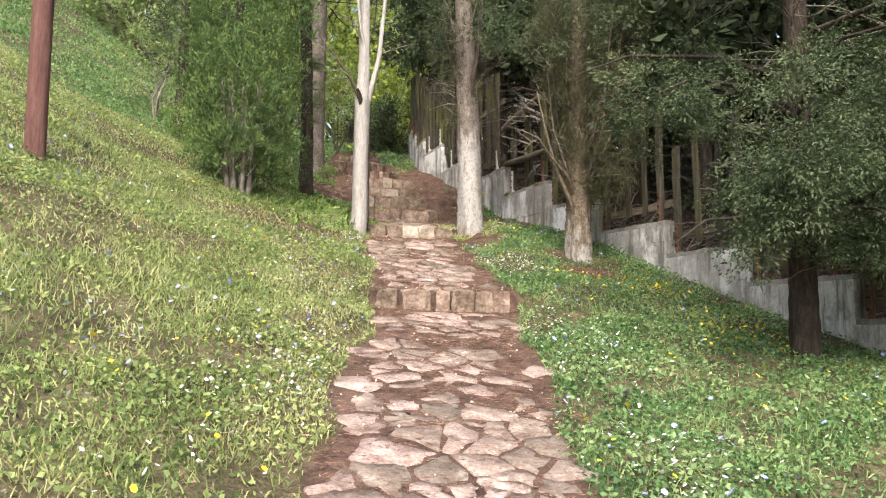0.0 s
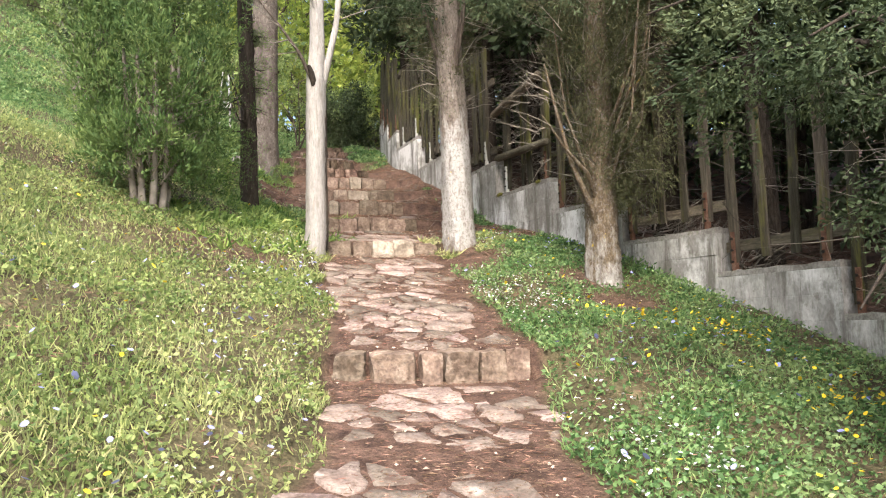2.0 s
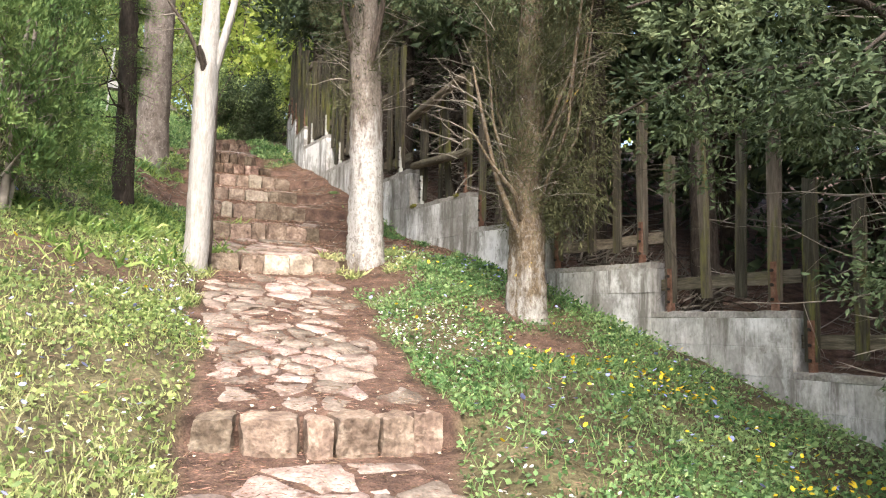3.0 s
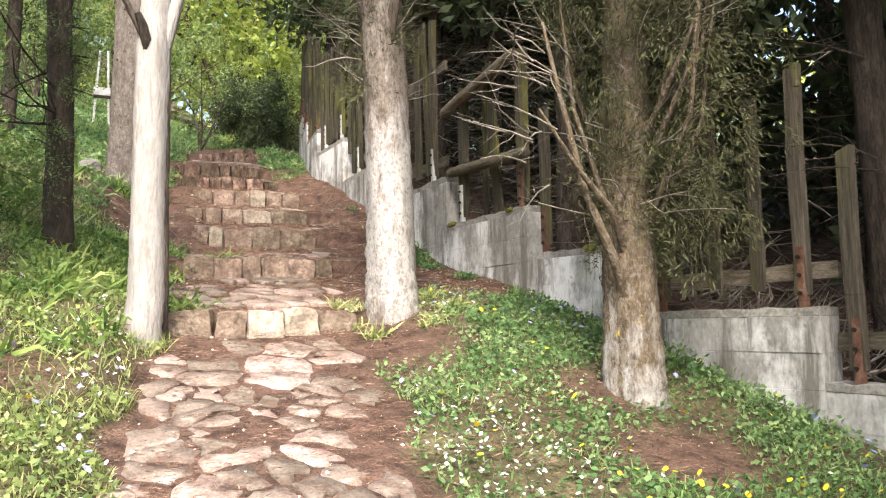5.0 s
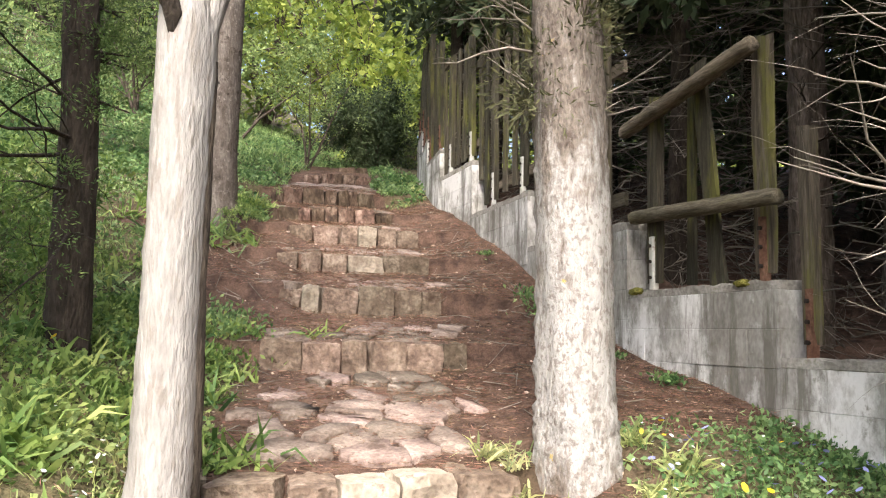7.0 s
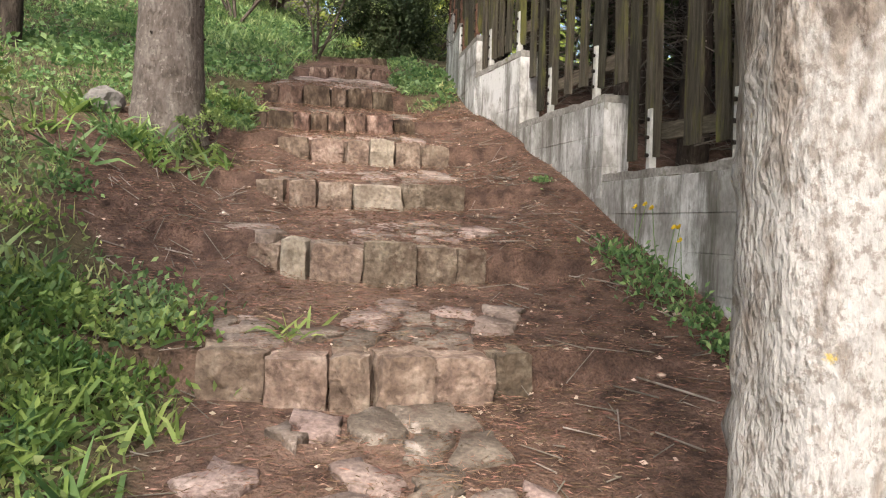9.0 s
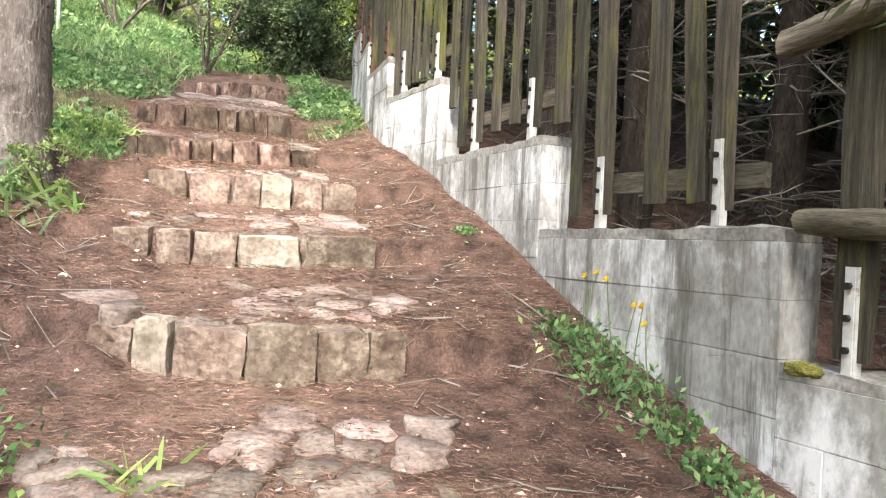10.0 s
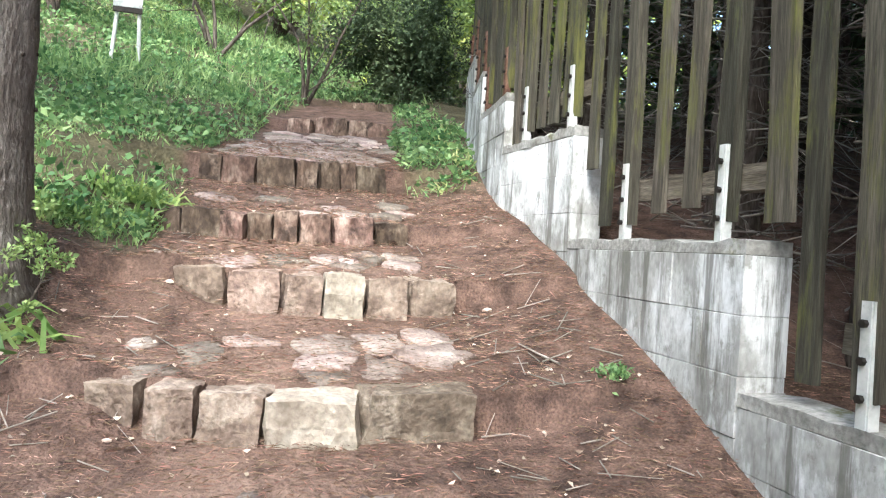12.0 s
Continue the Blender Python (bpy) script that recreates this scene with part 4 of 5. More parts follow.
def tree_twiggy():
    b = np.array([4.75, 8.3, 1.95])
    tree = thing("cypress_tree", b, "old cypress with shaggy brown bark and many dead upright twigs", "tree")
    g = np.random.default_rng(9)
    v, f = tube([b, (4.75, 8.3, 2.25), (4.74, 8.29, 2.7), (4.74, 8.3, 3.3), (4.77, 8.32, 4.2), (4.8, 8.3, 6.5)], [0.22, 0.17, 0.146, 0.138, 0.115, 0.05], 20, 0.06, 4)
    under(from_arrays("trunk", v, f, LIMED_LOW, smooth=True), tree)
    limbs = []
    for k in range(9):
        a = g.random() * 6.28
        z = g.uniform(2.9, 3.6)
        s = np.array([4.74 + 0.1 * math.cos(a), 8.3 + 0.1 * math.sin(a), z])
        d = np.array([math.cos(a), math.sin(a), 0]) * g.uniform(0.5, 1.1)
        limbs.append(tube([s, s + d * 0.12 + (0, 0, 0.2), s + d * 0.35 + (0, 0, 0.6), s + d * 0.5 + (0, 0, 1.5)], [0.02, 0.017, 0.012, 0.006], 6, 0.05, k))
    s = np.array([4.67, 8.24, 2.72])
    limbs += [tube([s, s + (-0.12, -0.05, 0.25), s + (-0.3, -0.05, 0.62), s + (-0.42, -0.03, 1.1), s + (-0.5, 0, 1.5)], [0.03, 0.027, 0.02, 0.015, 0.008], 7, 0.05, 30),
              tube([s + (0, 0, 0.25), s + (-0.16, -0.1, 0.5), s + (-0.38, -0.12, 0.7), s + (-0.6, -0.1, 1.0)], [0.024, 0.02, 0.013, 0.007], 7, 0.05, 31)]
    for v, f in limbs:
        under(from_arrays("limb", v, f, LIMED_LOW, smooth=True), tree)
    out = []
    for k in range(80):
        a = g.random() * 6.28
        z = g.uniform(3.2, 5.0)
        r = 0.12 + 0.3 * max(0, z - 3.2) * g.random()
        twiggy((4.75 + r * math.cos(a), 8.3 + r * math.sin(a), z), (math.cos(a), math.sin(a), g.uniform(0.1, 1.2)), g.uniform(0.25, 0.6), 0.006, 1, g, out, 0.01, 3, 0.6)
    for k in range(15):
        twiggy((4.32 - 0.35 * g.random(), 8.2 + g.normal() * 0.1, g.uniform(3.3, 4.1)), (-0.7, g.normal() * 0.4, g.uniform(-0.3, 0.8)), g.uniform(0.25, 0.5), 0.006, 1, g, out, 0.03, 3, 0.8)
    rods("twiggery", out, TWIG, tree)
    c = column_crown((4.78, 8.32), 2.95, 6.8, [0.16, 0.35, 0.6, 0.8, 0.9], 300, g, 0.6)
    c = c[c[:, 0] > 4.5 - 0.35 * smooth(c[:, 2], 3.4, 4.0)]
    spray_crown("tuft", c, g.uniform(0.1, 0.18, len(c)), 120, 0.05, 0.007, DULL, tree, 0.5, (4.6, 8.4, 3.5), g)
    c = column_crown((5.0, 8.15), 3.05, 5.6, [0.22, 0.5, 0.65, 0.6], 130, g, 0.7)
    spray_crown("hanging_foliage", c, g.uniform(0.12, 0.24, 130), 14, 0.045, 0.009, DULL, tree, -0.3, (4.75, 8.3, 4.5), g, 1.2, 11, 0.35)
    c = column_crown((4.7, 8.3), 4.6, 8.5, [0.7, 1.1, 1.2, 0.6], 110, g, 0.7)
    spray_crown("crown", c, g.uniform(0.2, 0.35, 110), 14, 0.05, 0.014, CONIFER, tree, 0.1, (4.7, 8.3, 6), g, 0.8, 12, 0.34)


def tree_green_cypress():
    b = on_land(0.88, 9.3)
    tree = thing("bushy_cypress", b, "dense bright green columnar cypress with pale dead stems at its foot", "tree")
    g = np.random.default_rng(12)
    stems = []
    for k in range(9):
        a = k * 0.7
        s = b + np.array([0.12 * math.cos(a), 0.1 * math.sin(a), 0])
        stems.append(tube([s, s + (0.05 * math.cos(a), 0.05 * math.sin(a), 0.4), s + (0.12 * math.cos(a), 0.12 * math.sin(a), 1.4)], [0.036, 0.024, 0.012], 8, 0.06, k))
    for v, f in stems:
        under(from_arrays("stem", v, f, TWIG, smooth=True), tree)
    out = []
    for k in range(60):
        a = g.random() * 6.28
        twiggy(b + np.array([0.15 * math.cos(a), 0.15 * math.sin(a), g.uniform(0.2, 1.0)]), (math.cos(a), math.sin(a), 0.9), g.uniform(0.3, 0.7), 0.007, 1, g, out, 0.0, 3, 0.5)
    rods("twiggery", out, TWIG, tree)
    c = column_crown(b, b[2] + 0.3, b[2] + 7.0, [0.4, 0.58, 0.66, 0.7, 0.72, 0.72, 0.68, 0.6, 0.45, 0.2], 600, g, 0.35)
    spray_crown("crown", c, g.uniform(0.12, 0.22, len(c)), 14, 0.05, 0.015, CYPRESS, tree, 1.5, None, g, 1.7, 11, 0.28)
    c = column_crown(b, b[2] + 0.25, b[2] + 1.3, [0.3, 0.45], 36, g, 0.6)
    spray_crown("dead_foliage", c, g.uniform(0.1, 0.2, len(c)), 50, 0.07, 0.012, DULL, tree, 0.6, None, g)


def tree_dark():
    b = on_land(1.93, 10.85)
    tree = thing("dark_conifer", b, "dark slim conifer with sparse drooping green sprays", "tree")
    g = np.random.default_rng(14)
    v, f = tube(trunk_line(b, b + (-0.1, 0, 6.5), 0.02, g), [0.105, 0.085, 0.08, 0.078, 0.07, 0.05, 0.03], 14, 0.07, 6)
    under(from_arrays("trunk", v, f, DARKBARK, smooth=True), tree)
    out, c = [], []
    for k in range(46):
        a = g.random() * 6.28
        z = b[2] + g.uniform(0.5, 4.5)
        d = np.array([math.cos(a), math.sin(a), g.uniform(-0.25, 0.2)])
        l = g.uniform(0.5, 1.3) if math.cos(a) < 0.2 or z > b[2] + 2.4 else g.uniform(0.1, 0.3)
        start = len(out)
        twiggy((b[0], b[1], z), d, l, 0.011, 1, g, out, 0.03, 3, 0.5)
        if k % 5:
            c += [o[1] for o in out[start:] if g.random() < 0.4]
    rods("branchwork", out, DARKBARK, tree)
    c = np.array(c)
    c = c[(c[:, 0] < 2.05) | (c[:, 2] > 5.6)]
    spray_crown("crown", c, g.uniform(0.1, 0.2, len(c)), 16, 0.024, 0.007, CYPRESS, tree, 0.1, None, g, 0.7, 6, 0.35)


def tree_spruce():
    b = on_land(2.64, 14.25, 0.25)
    tree = thing("spruce_tree", b, "stout grey-barked conifer trunk with knots standing above the steps", "tree")
    g = np.random.default_rng(16)
    v, f = tube([b, b + (0, 0, 0.4), b + (0, 0, 0.85), b + (0.02, 0, 2), b + (0.05, 0, 4), b + (0.05, 0, 9)], [0.29, 0.235, 0.21, 0.195, 0.18, 0.11], 24, 0.02, 5)
    under(from_arrays("trunk", v, f, GREYBARK, smooth=True), tree)
    out = []
    for k in range(60):
        a = g.random() * 6.28
        z = b[2] + g.uniform(0.3, 3.5)
        s = np.array([b[0] + 0.2 * math.cos(a), b[1] + 0.2 * math.sin(a), z])
        out.append((s, s + np.array([math.cos(a), math.sin(a), 0.2]) * g.uniform(0.012, 0.026), g.uniform(0.008, 0.014), 0.007))
    for k in range(26):
        a = g.random() * 6.28
        s = np.array([b[0] + 0.12 * math.cos(a), b[1] + 0.12 * math.sin(a), b[2] + g.uniform(3.4, 6)])
        twiggy(s, (math.cos(a), math.sin(a), 0.1), g.uniform(0.8, 1.4), 0.02, 1, g, out, 0.02, 3, 0.5)
    rods("branchwork", out, DARKBARK, tree, 5)
    c = column_crown(b, b[2] + 4.2, b[2] + 9, [1.3, 1.5, 1.2, 0.4], 110, g, 0.7)
    spray_crown("crown", c, g.uniform(0.2, 0.4, len(c)), 100, 0.12, 0.035, CONIFER, tree, 0.1, None, g, 0.6)


def tree_right():
    b = on_land(4.78, 4.9)
    tree = thing("overhanging_conifer", b, "large dark conifer with drooping blue-green boughs hanging before the fence", "tree")
    g = np.random.default_rng(18)
    v, f = tube(trunk_line(b, b + (0.0, 0, 7), 0.015, g), [0.12, 0.092, 0.088, 0.085, 0.08, 0.065, 0.04], 14, 0.06, 7)
    under(from_arrays("trunk", v, f, DARKBARK, smooth=True), tree)
    limbs, c, r = [], [], []
    for k in range(88):
        a = g.uniform(1.3, 2.9) if k % 4 == 0 else (g.random() * 6.28 if k % 2 else g.uniform(3.0, 5.6))
        z0 = b[2] + (g.uniform(0.75, 6.0) if k % 3 else g.uniform(0.7, 2.0))
        reach = g.uniform(1.0, 2.3) * (1 if z0 < b[2] + 4.5 else 0.7)
        d = np.array([math.cos(a), math.sin(a), 0.0])
        s = np.array([b[0], b[1], z0])
        if k % 4 == 0:
            z0 = max(z0, b[2] + 2.1)
            s = np.array([b[0], b[1], z0])
        end = s + d * reach
        if end[2] < land(end[0], end[1]) + (1.45 if k % 4 == 0 else 0.85) or end[1] > 5.7:
            continue
        pts = [s, s + d * reach * 0.35 + (0, 0, 0.1), s + d * reach * 0.7 + (0, 0, 0.0), s + d * reach * 0.9 + (0, 0, -0.2)]
        limbs.append(tube(pts, [0.026, 0.018, 0.01, 0.004], 6, 0.05, k))
        for q in np.linspace(0.35, 1.0, 7):
            p = s + d * reach * q + np.array([0, 0, 0.1 - 0.3 * q])
            for _ in range(2):
                c.append(p + g.normal(size=3) * np.array([0.17, 0.17, 0.13]))
                r.append(g.uniform(0.16, 0.28))
    for v, f in limbs:
        under(from_arrays("limb", v, f, DARKBARK, smooth=True), tree)
    c, r = np.array(c), np.array(r)
    keep = (c[:, 2] > land(c[:, 0], c[:, 1]) + 0.8) & (c[:, 0] > 3.15 + 0.1 * (c[:, 2] - 3)) & (c[:, 1] < 5.6) & ((c[:, 1] < 2.5 + 0.648 * (c[:, 0] - 0.9)) | (c[:, 2] > land(c[:, 0], c[:, 1]) + 1.0))
    c, r = c[keep], r[keep]
    spray_crown("crown", c, r, 17, 0.036, 0.0135, CONIFER, tree, 0.15, (b[0], b[1], b[2] + 3), g, 0.7, 12, 0.3)
    out = []
    for k in range(70):
        a = g.random() * 6.28
        twiggy((b[0] + 0.1 * math.cos(a), b[1] + 0.1 * math.sin(a), b[2] + g.uniform(0.7, 3.5)), (math.cos(a), math.sin(a), g.uniform(-0.4, 0.2)), g.uniform(0.4, 1.1), 0.006, 1, g, out, 0.01, 3, 0.6)
    rods("twiggery", out, TWIG, tree)


def build_wood():
    """The dark plantation behind the fence."""
    g = np.random.default_rng(23)
    # the last two, out of view, continue the wood to shade the bank
    places = [(6.3, 5.2), (6.4, 7.9), (6.4, 9.6), (6.15, 10.9), (6.5, 12.3), (6.0, 13.4), (6.3, 14.9), (6.2, 16.4), (6.4, 18.2), (7.6, 4.4), (7.4, 6.8), (7.8, 8.8), (7.5, 11.5), (7.9, 13.6), (7.6, 15.7), (7.8, 17.6),
              (9.2, 5.6), (9.0, 8.0), (9.3, 10.3), (9.1, 12.7), (9.4, 15.0), (9.2, 17.3), (5.95, 17.3), (7.6, 20.0), (9.3, 20.2), (6.2, 3.2), (7.9, 2.0), (6.3, 1.2), (6.1, -0.8)]
    for k, (x, y) in enumerate(places):
        x, y = x + g.normal() * 0.12, y + g.normal() * 0.15
        b = on_land(x, y)
        tree = thing("plantation_conifer", b, "dark plantation conifer with bare dead lower twigs behind the fence", "tree", "trees behind the fence")
        r = g.uniform(0.08, 0.14)
        v, f = tube(trunk_line(b, b + (g.normal() * 0.15, g.normal() * 0.15, 8), 0.03, g), [r * 1.3, r, r, r * 0.9, r * 0.8, r * 0.6, r * 0.3], 10, 0.06, k)
        under(from_arrays("trunk", v, f, DARKBARK if k % 3 else BARK, smooth=True), tree)
        out = []
        for _ in range(34 if x < 7 else 20):
            a = g.random() * 6.28
            twiggy((b[0] + r * math.cos(a), b[1] + r * math.sin(a), b[2] + g.uniform(0.15, 3.6)), (math.cos(a), math.sin(a), g.uniform(-0.35, 0.25)), g.uniform(0.4, 1.1), 0.008, 1, g, out, 0.0, 3, 0.5)
        rods("deadwood", out, TWIG if k % 4 == 0 else DARKBARK, tree, 3)
        low = 2.6 if x < 7 else (1.6 if x < 8.5 else 0.2)
        c = column_crown(b, b[2] + low, b[2] + 8.5, [1.0, 1.5, 1.5, 1.2, 0.5], 120, g, 0.9)
        c = c[c[:, 0] > wall_x(c[:, 1]) - (1.2 if y > 14 else 0.6)]
        spray_crown("crown", c, g.uniform(0.3, 0.5, len(c)), 36, 0.19, 0.086, CONIFER, tree, 0.0, None, g, 0.7)
    # far edge of the plantation, closing the view
    c = np.column_stack([g.uniform(10.2, 13, 900), g.uniform(-4, 24, 900), np.zeros(900)])
    c[:, 2] = land(c[:, 0], c[:, 1]) + g.uniform(0.1, 7, 900)
    rest = thing("plantation_thicket", on_land(11, 10), "dense dark conifer thicket behind the fence", "thicket", kind="stuff")
    spray_crown("foliage", c, g.uniform(0.35, 0.7, 900), 44, 0.28, 0.12, CONIFER, rest, 0.0, None, g)
    # fallen sticks on the wood's floor
    out = []
    for _ in range(260):
        x, y = g.uniform(5.9, 7.2), g.uniform(5, 17.5)
        a = g.random() * 6.28
        twiggy((x, y, float(land(x, y)) + 0.03), (abs(math.cos(a)) if x < 6.2 else math.cos(a), math.sin(a), g.uniform(0, 0.35)), g.uniform(0.2, 0.7), 0.007, 1, g, out, 0.0, 3, 0.5)
    mesh = []
    for _ in range(1000):
        x, y = g.uniform(5.75, 7.0), g.uniform(5, 10) if g.random() < 0.1 else g.uniform(10.8, 17.5)
        a = g.random() * 6.28
        twiggy((x, y, float(land(x, y)) + g.uniform(0.1, 2.6)), (abs(math.cos(a)), math.sin(a), g.uniform(-0.3, 0.3)), g.uniform(0.4, 0.9), 0.007, 1, g, mesh, 0.0, 3, 0.5)
    brush = thing("dead_brush", on_land(6.5, 12), "tangle of dead grey twigs behind the fence", "brush", kind="stuff")
    rods("brushwood", mesh, TWIG, brush, 3)
    litter = thing("fallen_sticks", on_land(6.2, 11), "fallen dry sticks on the floor of the wood", "sticks", kind="stuff")
    rods("sticks", out, TWIG, litter, 3)


def leafy_tree(x, y, height, radius, mat, leaf, n, seed, name, label, low=0.25, stems=3, group="", bark=BARK, lean=(0, 0), per=90, flat=0.8):
    g = np.random.default_rng(seed)
    b = on_land(x, y)
    tree = thing(name, b, label, "tree" if height > 3 else "shrub", group)
    out, c = [], []
    for s in range(stems):
        a = g.random() * 6.28
        d = (math.cos(a) * 0.45 + lean[0], math.sin(a) * 0.45 + lean[1], 1.2)
        twiggy(b, d, height * g.uniform(0.75, 1.0), 0.012 * height, 2, g, out, 0.0, 5, 0.75)
    rods("branchwork", out, bark, tree, 5)
    ends = np.array([o[1] for o in out if o[1][2] > b[2] + low * height])
    c = ends[g.integers(len(ends), size=n)] + g.normal(size=(n, 3)) * radius * 0.3
    spray_crown("crown", c, g.uniform(0.1, 0.24, n) * radius, per, leaf, leaf * 0.55, mat, tree, 0.1, None, g, flat)
    return tree


def build_far_trees():
    leafy_tree(4.35, 20.2, 2.2, 0.9, SHRUB, 0.05, 55, 31, "small_tree", "small leaning leafy tree with bare lower branches above the steps", 0.35, 3, lean=(-0.4, 0), per=40)
    leafy_tree(5.75, 21.2, 1.5, 1.0, CONIFER, 0.06, 240, 32, "evergreen_bush", "dark green rounded bush beside the upper path", 0.05, 6, per=80)
    leafy_tree(6.2, 22.4, 1.5, 1.0, SHRUB, 0.06, 150, 33, "leafy_bush", "mid-green bush beside the upper path", 0.05, 5, per=70)
    leafy_tree(3.3, 21.8, 2.6, 1.2, SHRUB, 0.06, 120, 34, "leafy_shrub", "thin leafy shrub on the upper lawn", 0.25, 4, per=40)
    leafy_tree(1.6, 20.6, 2.6, 1.2, SHRUB, 0.06, 120, 35, "leafy_shrub", "thin leafy shrub on the upper lawn", 0.2, 4, per=45)
    leafy_tree(-0.1, 16.2, 2.4, 1.3, SHRUB, 0.06, 110, 36, "pale_shrub", "straggling pale-stemmed shrub on the slope", 0.3, 4, bark=TWIG, per=40)
    for k, (x, y, h, m) in enumerate(((6.4, 27, 7, FRESH), (8.0, 30, 8, FRESH), (9.8, 28, 8, FRESH), (4.4, 29, 8, FRESH), (2.2, 26, 6, SHRUB), (5.0, 34, 9, FRESH), (12, 33, 9, FRESH), (7.4, 24.5, 5, FRESH), (-0.5, 25, 6, SHRUB), (1.2, 30, 8, FRESH), (-3, 28, 7, SHRUB), (-6, 27, 7, SHRUB),
                                      (-9, 24, 6, SHRUB), (8.5, 38, 10, FRESH), (-2, 35, 9, SHRUB), (11.5, 24, 8, CONIFER), (-12, 30, 8, SHRUB))):
        leafy_tree(x, y, h, h * 0.34, m, 0.2, 220, 50 + k, "leafy_tree", "light yellow-green spring tree behind the upper lawn" if m is FRESH else "green spring tree behind the upper lawn", 0.08, 4, "trees beyond the lawn", per=22)
    leafy_tree(2.88, 14.05, 0.42, 0.16, SHRUB, 0.024, 30, 97, "seedling_bush", "small leafy bush clinging to the spruce's foot", 0.1, 3, per=40)
    for k, (x, y, h) in enumerate(((0.4, 13.2, 0.8), (0.9, 11.9, 0.9), (1.3, 12.6, 0.7), (1.5, 11.4, 0.6))):
        leafy_tree(x, y, h, 0.5, WEEDLEAF, 0.04, 60, 80 + k, "undergrowth_shrub", "low leafy shrub growing among the trees", 0.1, 4, "undergrowth", per=45)
    g = np.random.default_rng(44)
    for k, (x, y) in enumerate(((1.35, 15.8), (0.3, 14.6))):
        b = on_land(x, y)
        tree = thing("young_conifer", b, "young conifer with feathery green boughs on the slope", "tree", "young conifers")
        v, f = tube(trunk_line(b, b + (0.05, 0, 7), 0.03, g), [0.1, 0.085, 0.08, 0.07, 0.06, 0.05, 0.02], 10, 0.06, k)
        under(from_arrays("trunk", v, f, DARKBARK, smooth=True), tree)
        c = column_crown(b, b[2] + 1.3, b[2] + 7, [0.6, 0.8, 0.7, 0.5, 0.2], 70, g, 0.7)
        spray_crown("crown", c, g.uniform(0.14, 0.3, len(c)), 90, 0.09, 0.022, CONIFER, tree, 0.0, None, g, 0.6)
    # woods that close the distance
    n = 1000
    a = g.uniform(-0.5, 3.6, n)
    r = g.uniform(48, 90, n)
    x, y = 3 + r * np.cos(a), 8 + r * np.sin(a)
    c = np.column_stack([x, y, land(x, y) + g.uniform(0, 11, n)])
    far = thing("far_woods", on_land(3, 60), "green spring woods on the hill beyond", "woods", kind="stuff")
    spray_crown("foliage", c, g.uniform(1.5, 3.2, n), 44, 0.75, 0.45, FRESH, far, 0.0, None, g)


# ---- pole, sign, rock ----
def build_pole():
    b = on_land(-0.96, 7.25, 0.2)
    pole = thing("utility_pole", b, "reddish-brown weathered wooden utility pole standing in the lawn", "pole")
    v, f = tube([b, b + (0, 0, 3), b + (0.02, 0, 7)], [0.085, 0.08, 0.07], 16, 0.012, 3)
    under(from_arrays("shaft", v, f, POLE, smooth=True), pole)
    plate = cuboid((0.004, 0.05, 0.035), 0.001)
    tag = part("plate", plate, STEEL, label="small pale metal number plate")
    tag.matrix_world = pose(-0.92, 7.17, 4.3, 0, 0, -75)
    under(tag, pole)


def build_sign():
    b = on_land(2.55, 18.9, 0.1)
    sign = thing("sign_stand", b, "white metal stand with a small sign board on the lawn", "sign")
    for x0, x1 in ((-0.12, -0.02), (0.14, 0.1)):
        bm = cuboid((0.035, 0.035, 1.45), 0.006)
        leg = part("leg", bm, STEEL)
        leg.matrix_world = Matrix.Translation(Vector(b) + Vector(((x0 + x1) / 2, 0, 0.7))) @ pose(0, 0, 0, 0, math.degrees(math.atan2(x1 - x0, 1.45)), 0)
        under(leg, sign)
    for z, h, m, n in ((0.72, 0.13, STEEL, "board"), (0.63, 0.05, BOLT, "bar")):
        bm = cuboid((0.26, 0.02, h), 0.004)
        brd = part(n, bm, m)
        brd.matrix_world = Matrix.Translation(Vector(b) + Vector((0.02, -0.03, z)))
        under(brd, sign)


def build_rock(x, y, size, seed, label):
    g = np.random.default_rng(seed)
    bm = bmesh.new()
    bmesh.ops.create_icosphere(bm, subdivisions=3, radius=1)
    for v in bm.verts:
        v.co *= 1 + 0.25 * noise.noise(v.co * 1.3 + Vector((seed, 0, 0))) + 0.1 * noise.noise(v.co * 4)
        v.co = Vector((round(v.co.x * 5) / 5 * 0.4 + v.co.x * 0.6, round(v.co.y * 4) / 4 * 0.4 + v.co.y * 0.6, v.co.z))
    bmesh.ops.scale(bm, vec=size, verts=bm.verts)
    ob = part("rock", bm, ROCK)
    ob.location = (x, y, float(land(x, y)) + size[2] * 0.45)
    tagged(ob, label, "rock")
    return ob


# ---- grass, herbs, flowers, litter ----
def scatter(n, x0, x1, y0, y1, g, test):
    x, y = g.uniform(x0, x1, n), g.uniform(y0, y1, n)
    k = g.random(n) < test(x, y)
    x, y = x[k], y[k]
    return np.column_stack([x, y, land(x, y)])


def wave(x, y, s, p=0.0):
    return 0.5 + 0.25 * (np.sin(x * s + 1.3 * np.sin(y * s * 0.8 + p) + p) + np.sin(y * s * 1.2 - x * s * 0.5 + 2 * p))


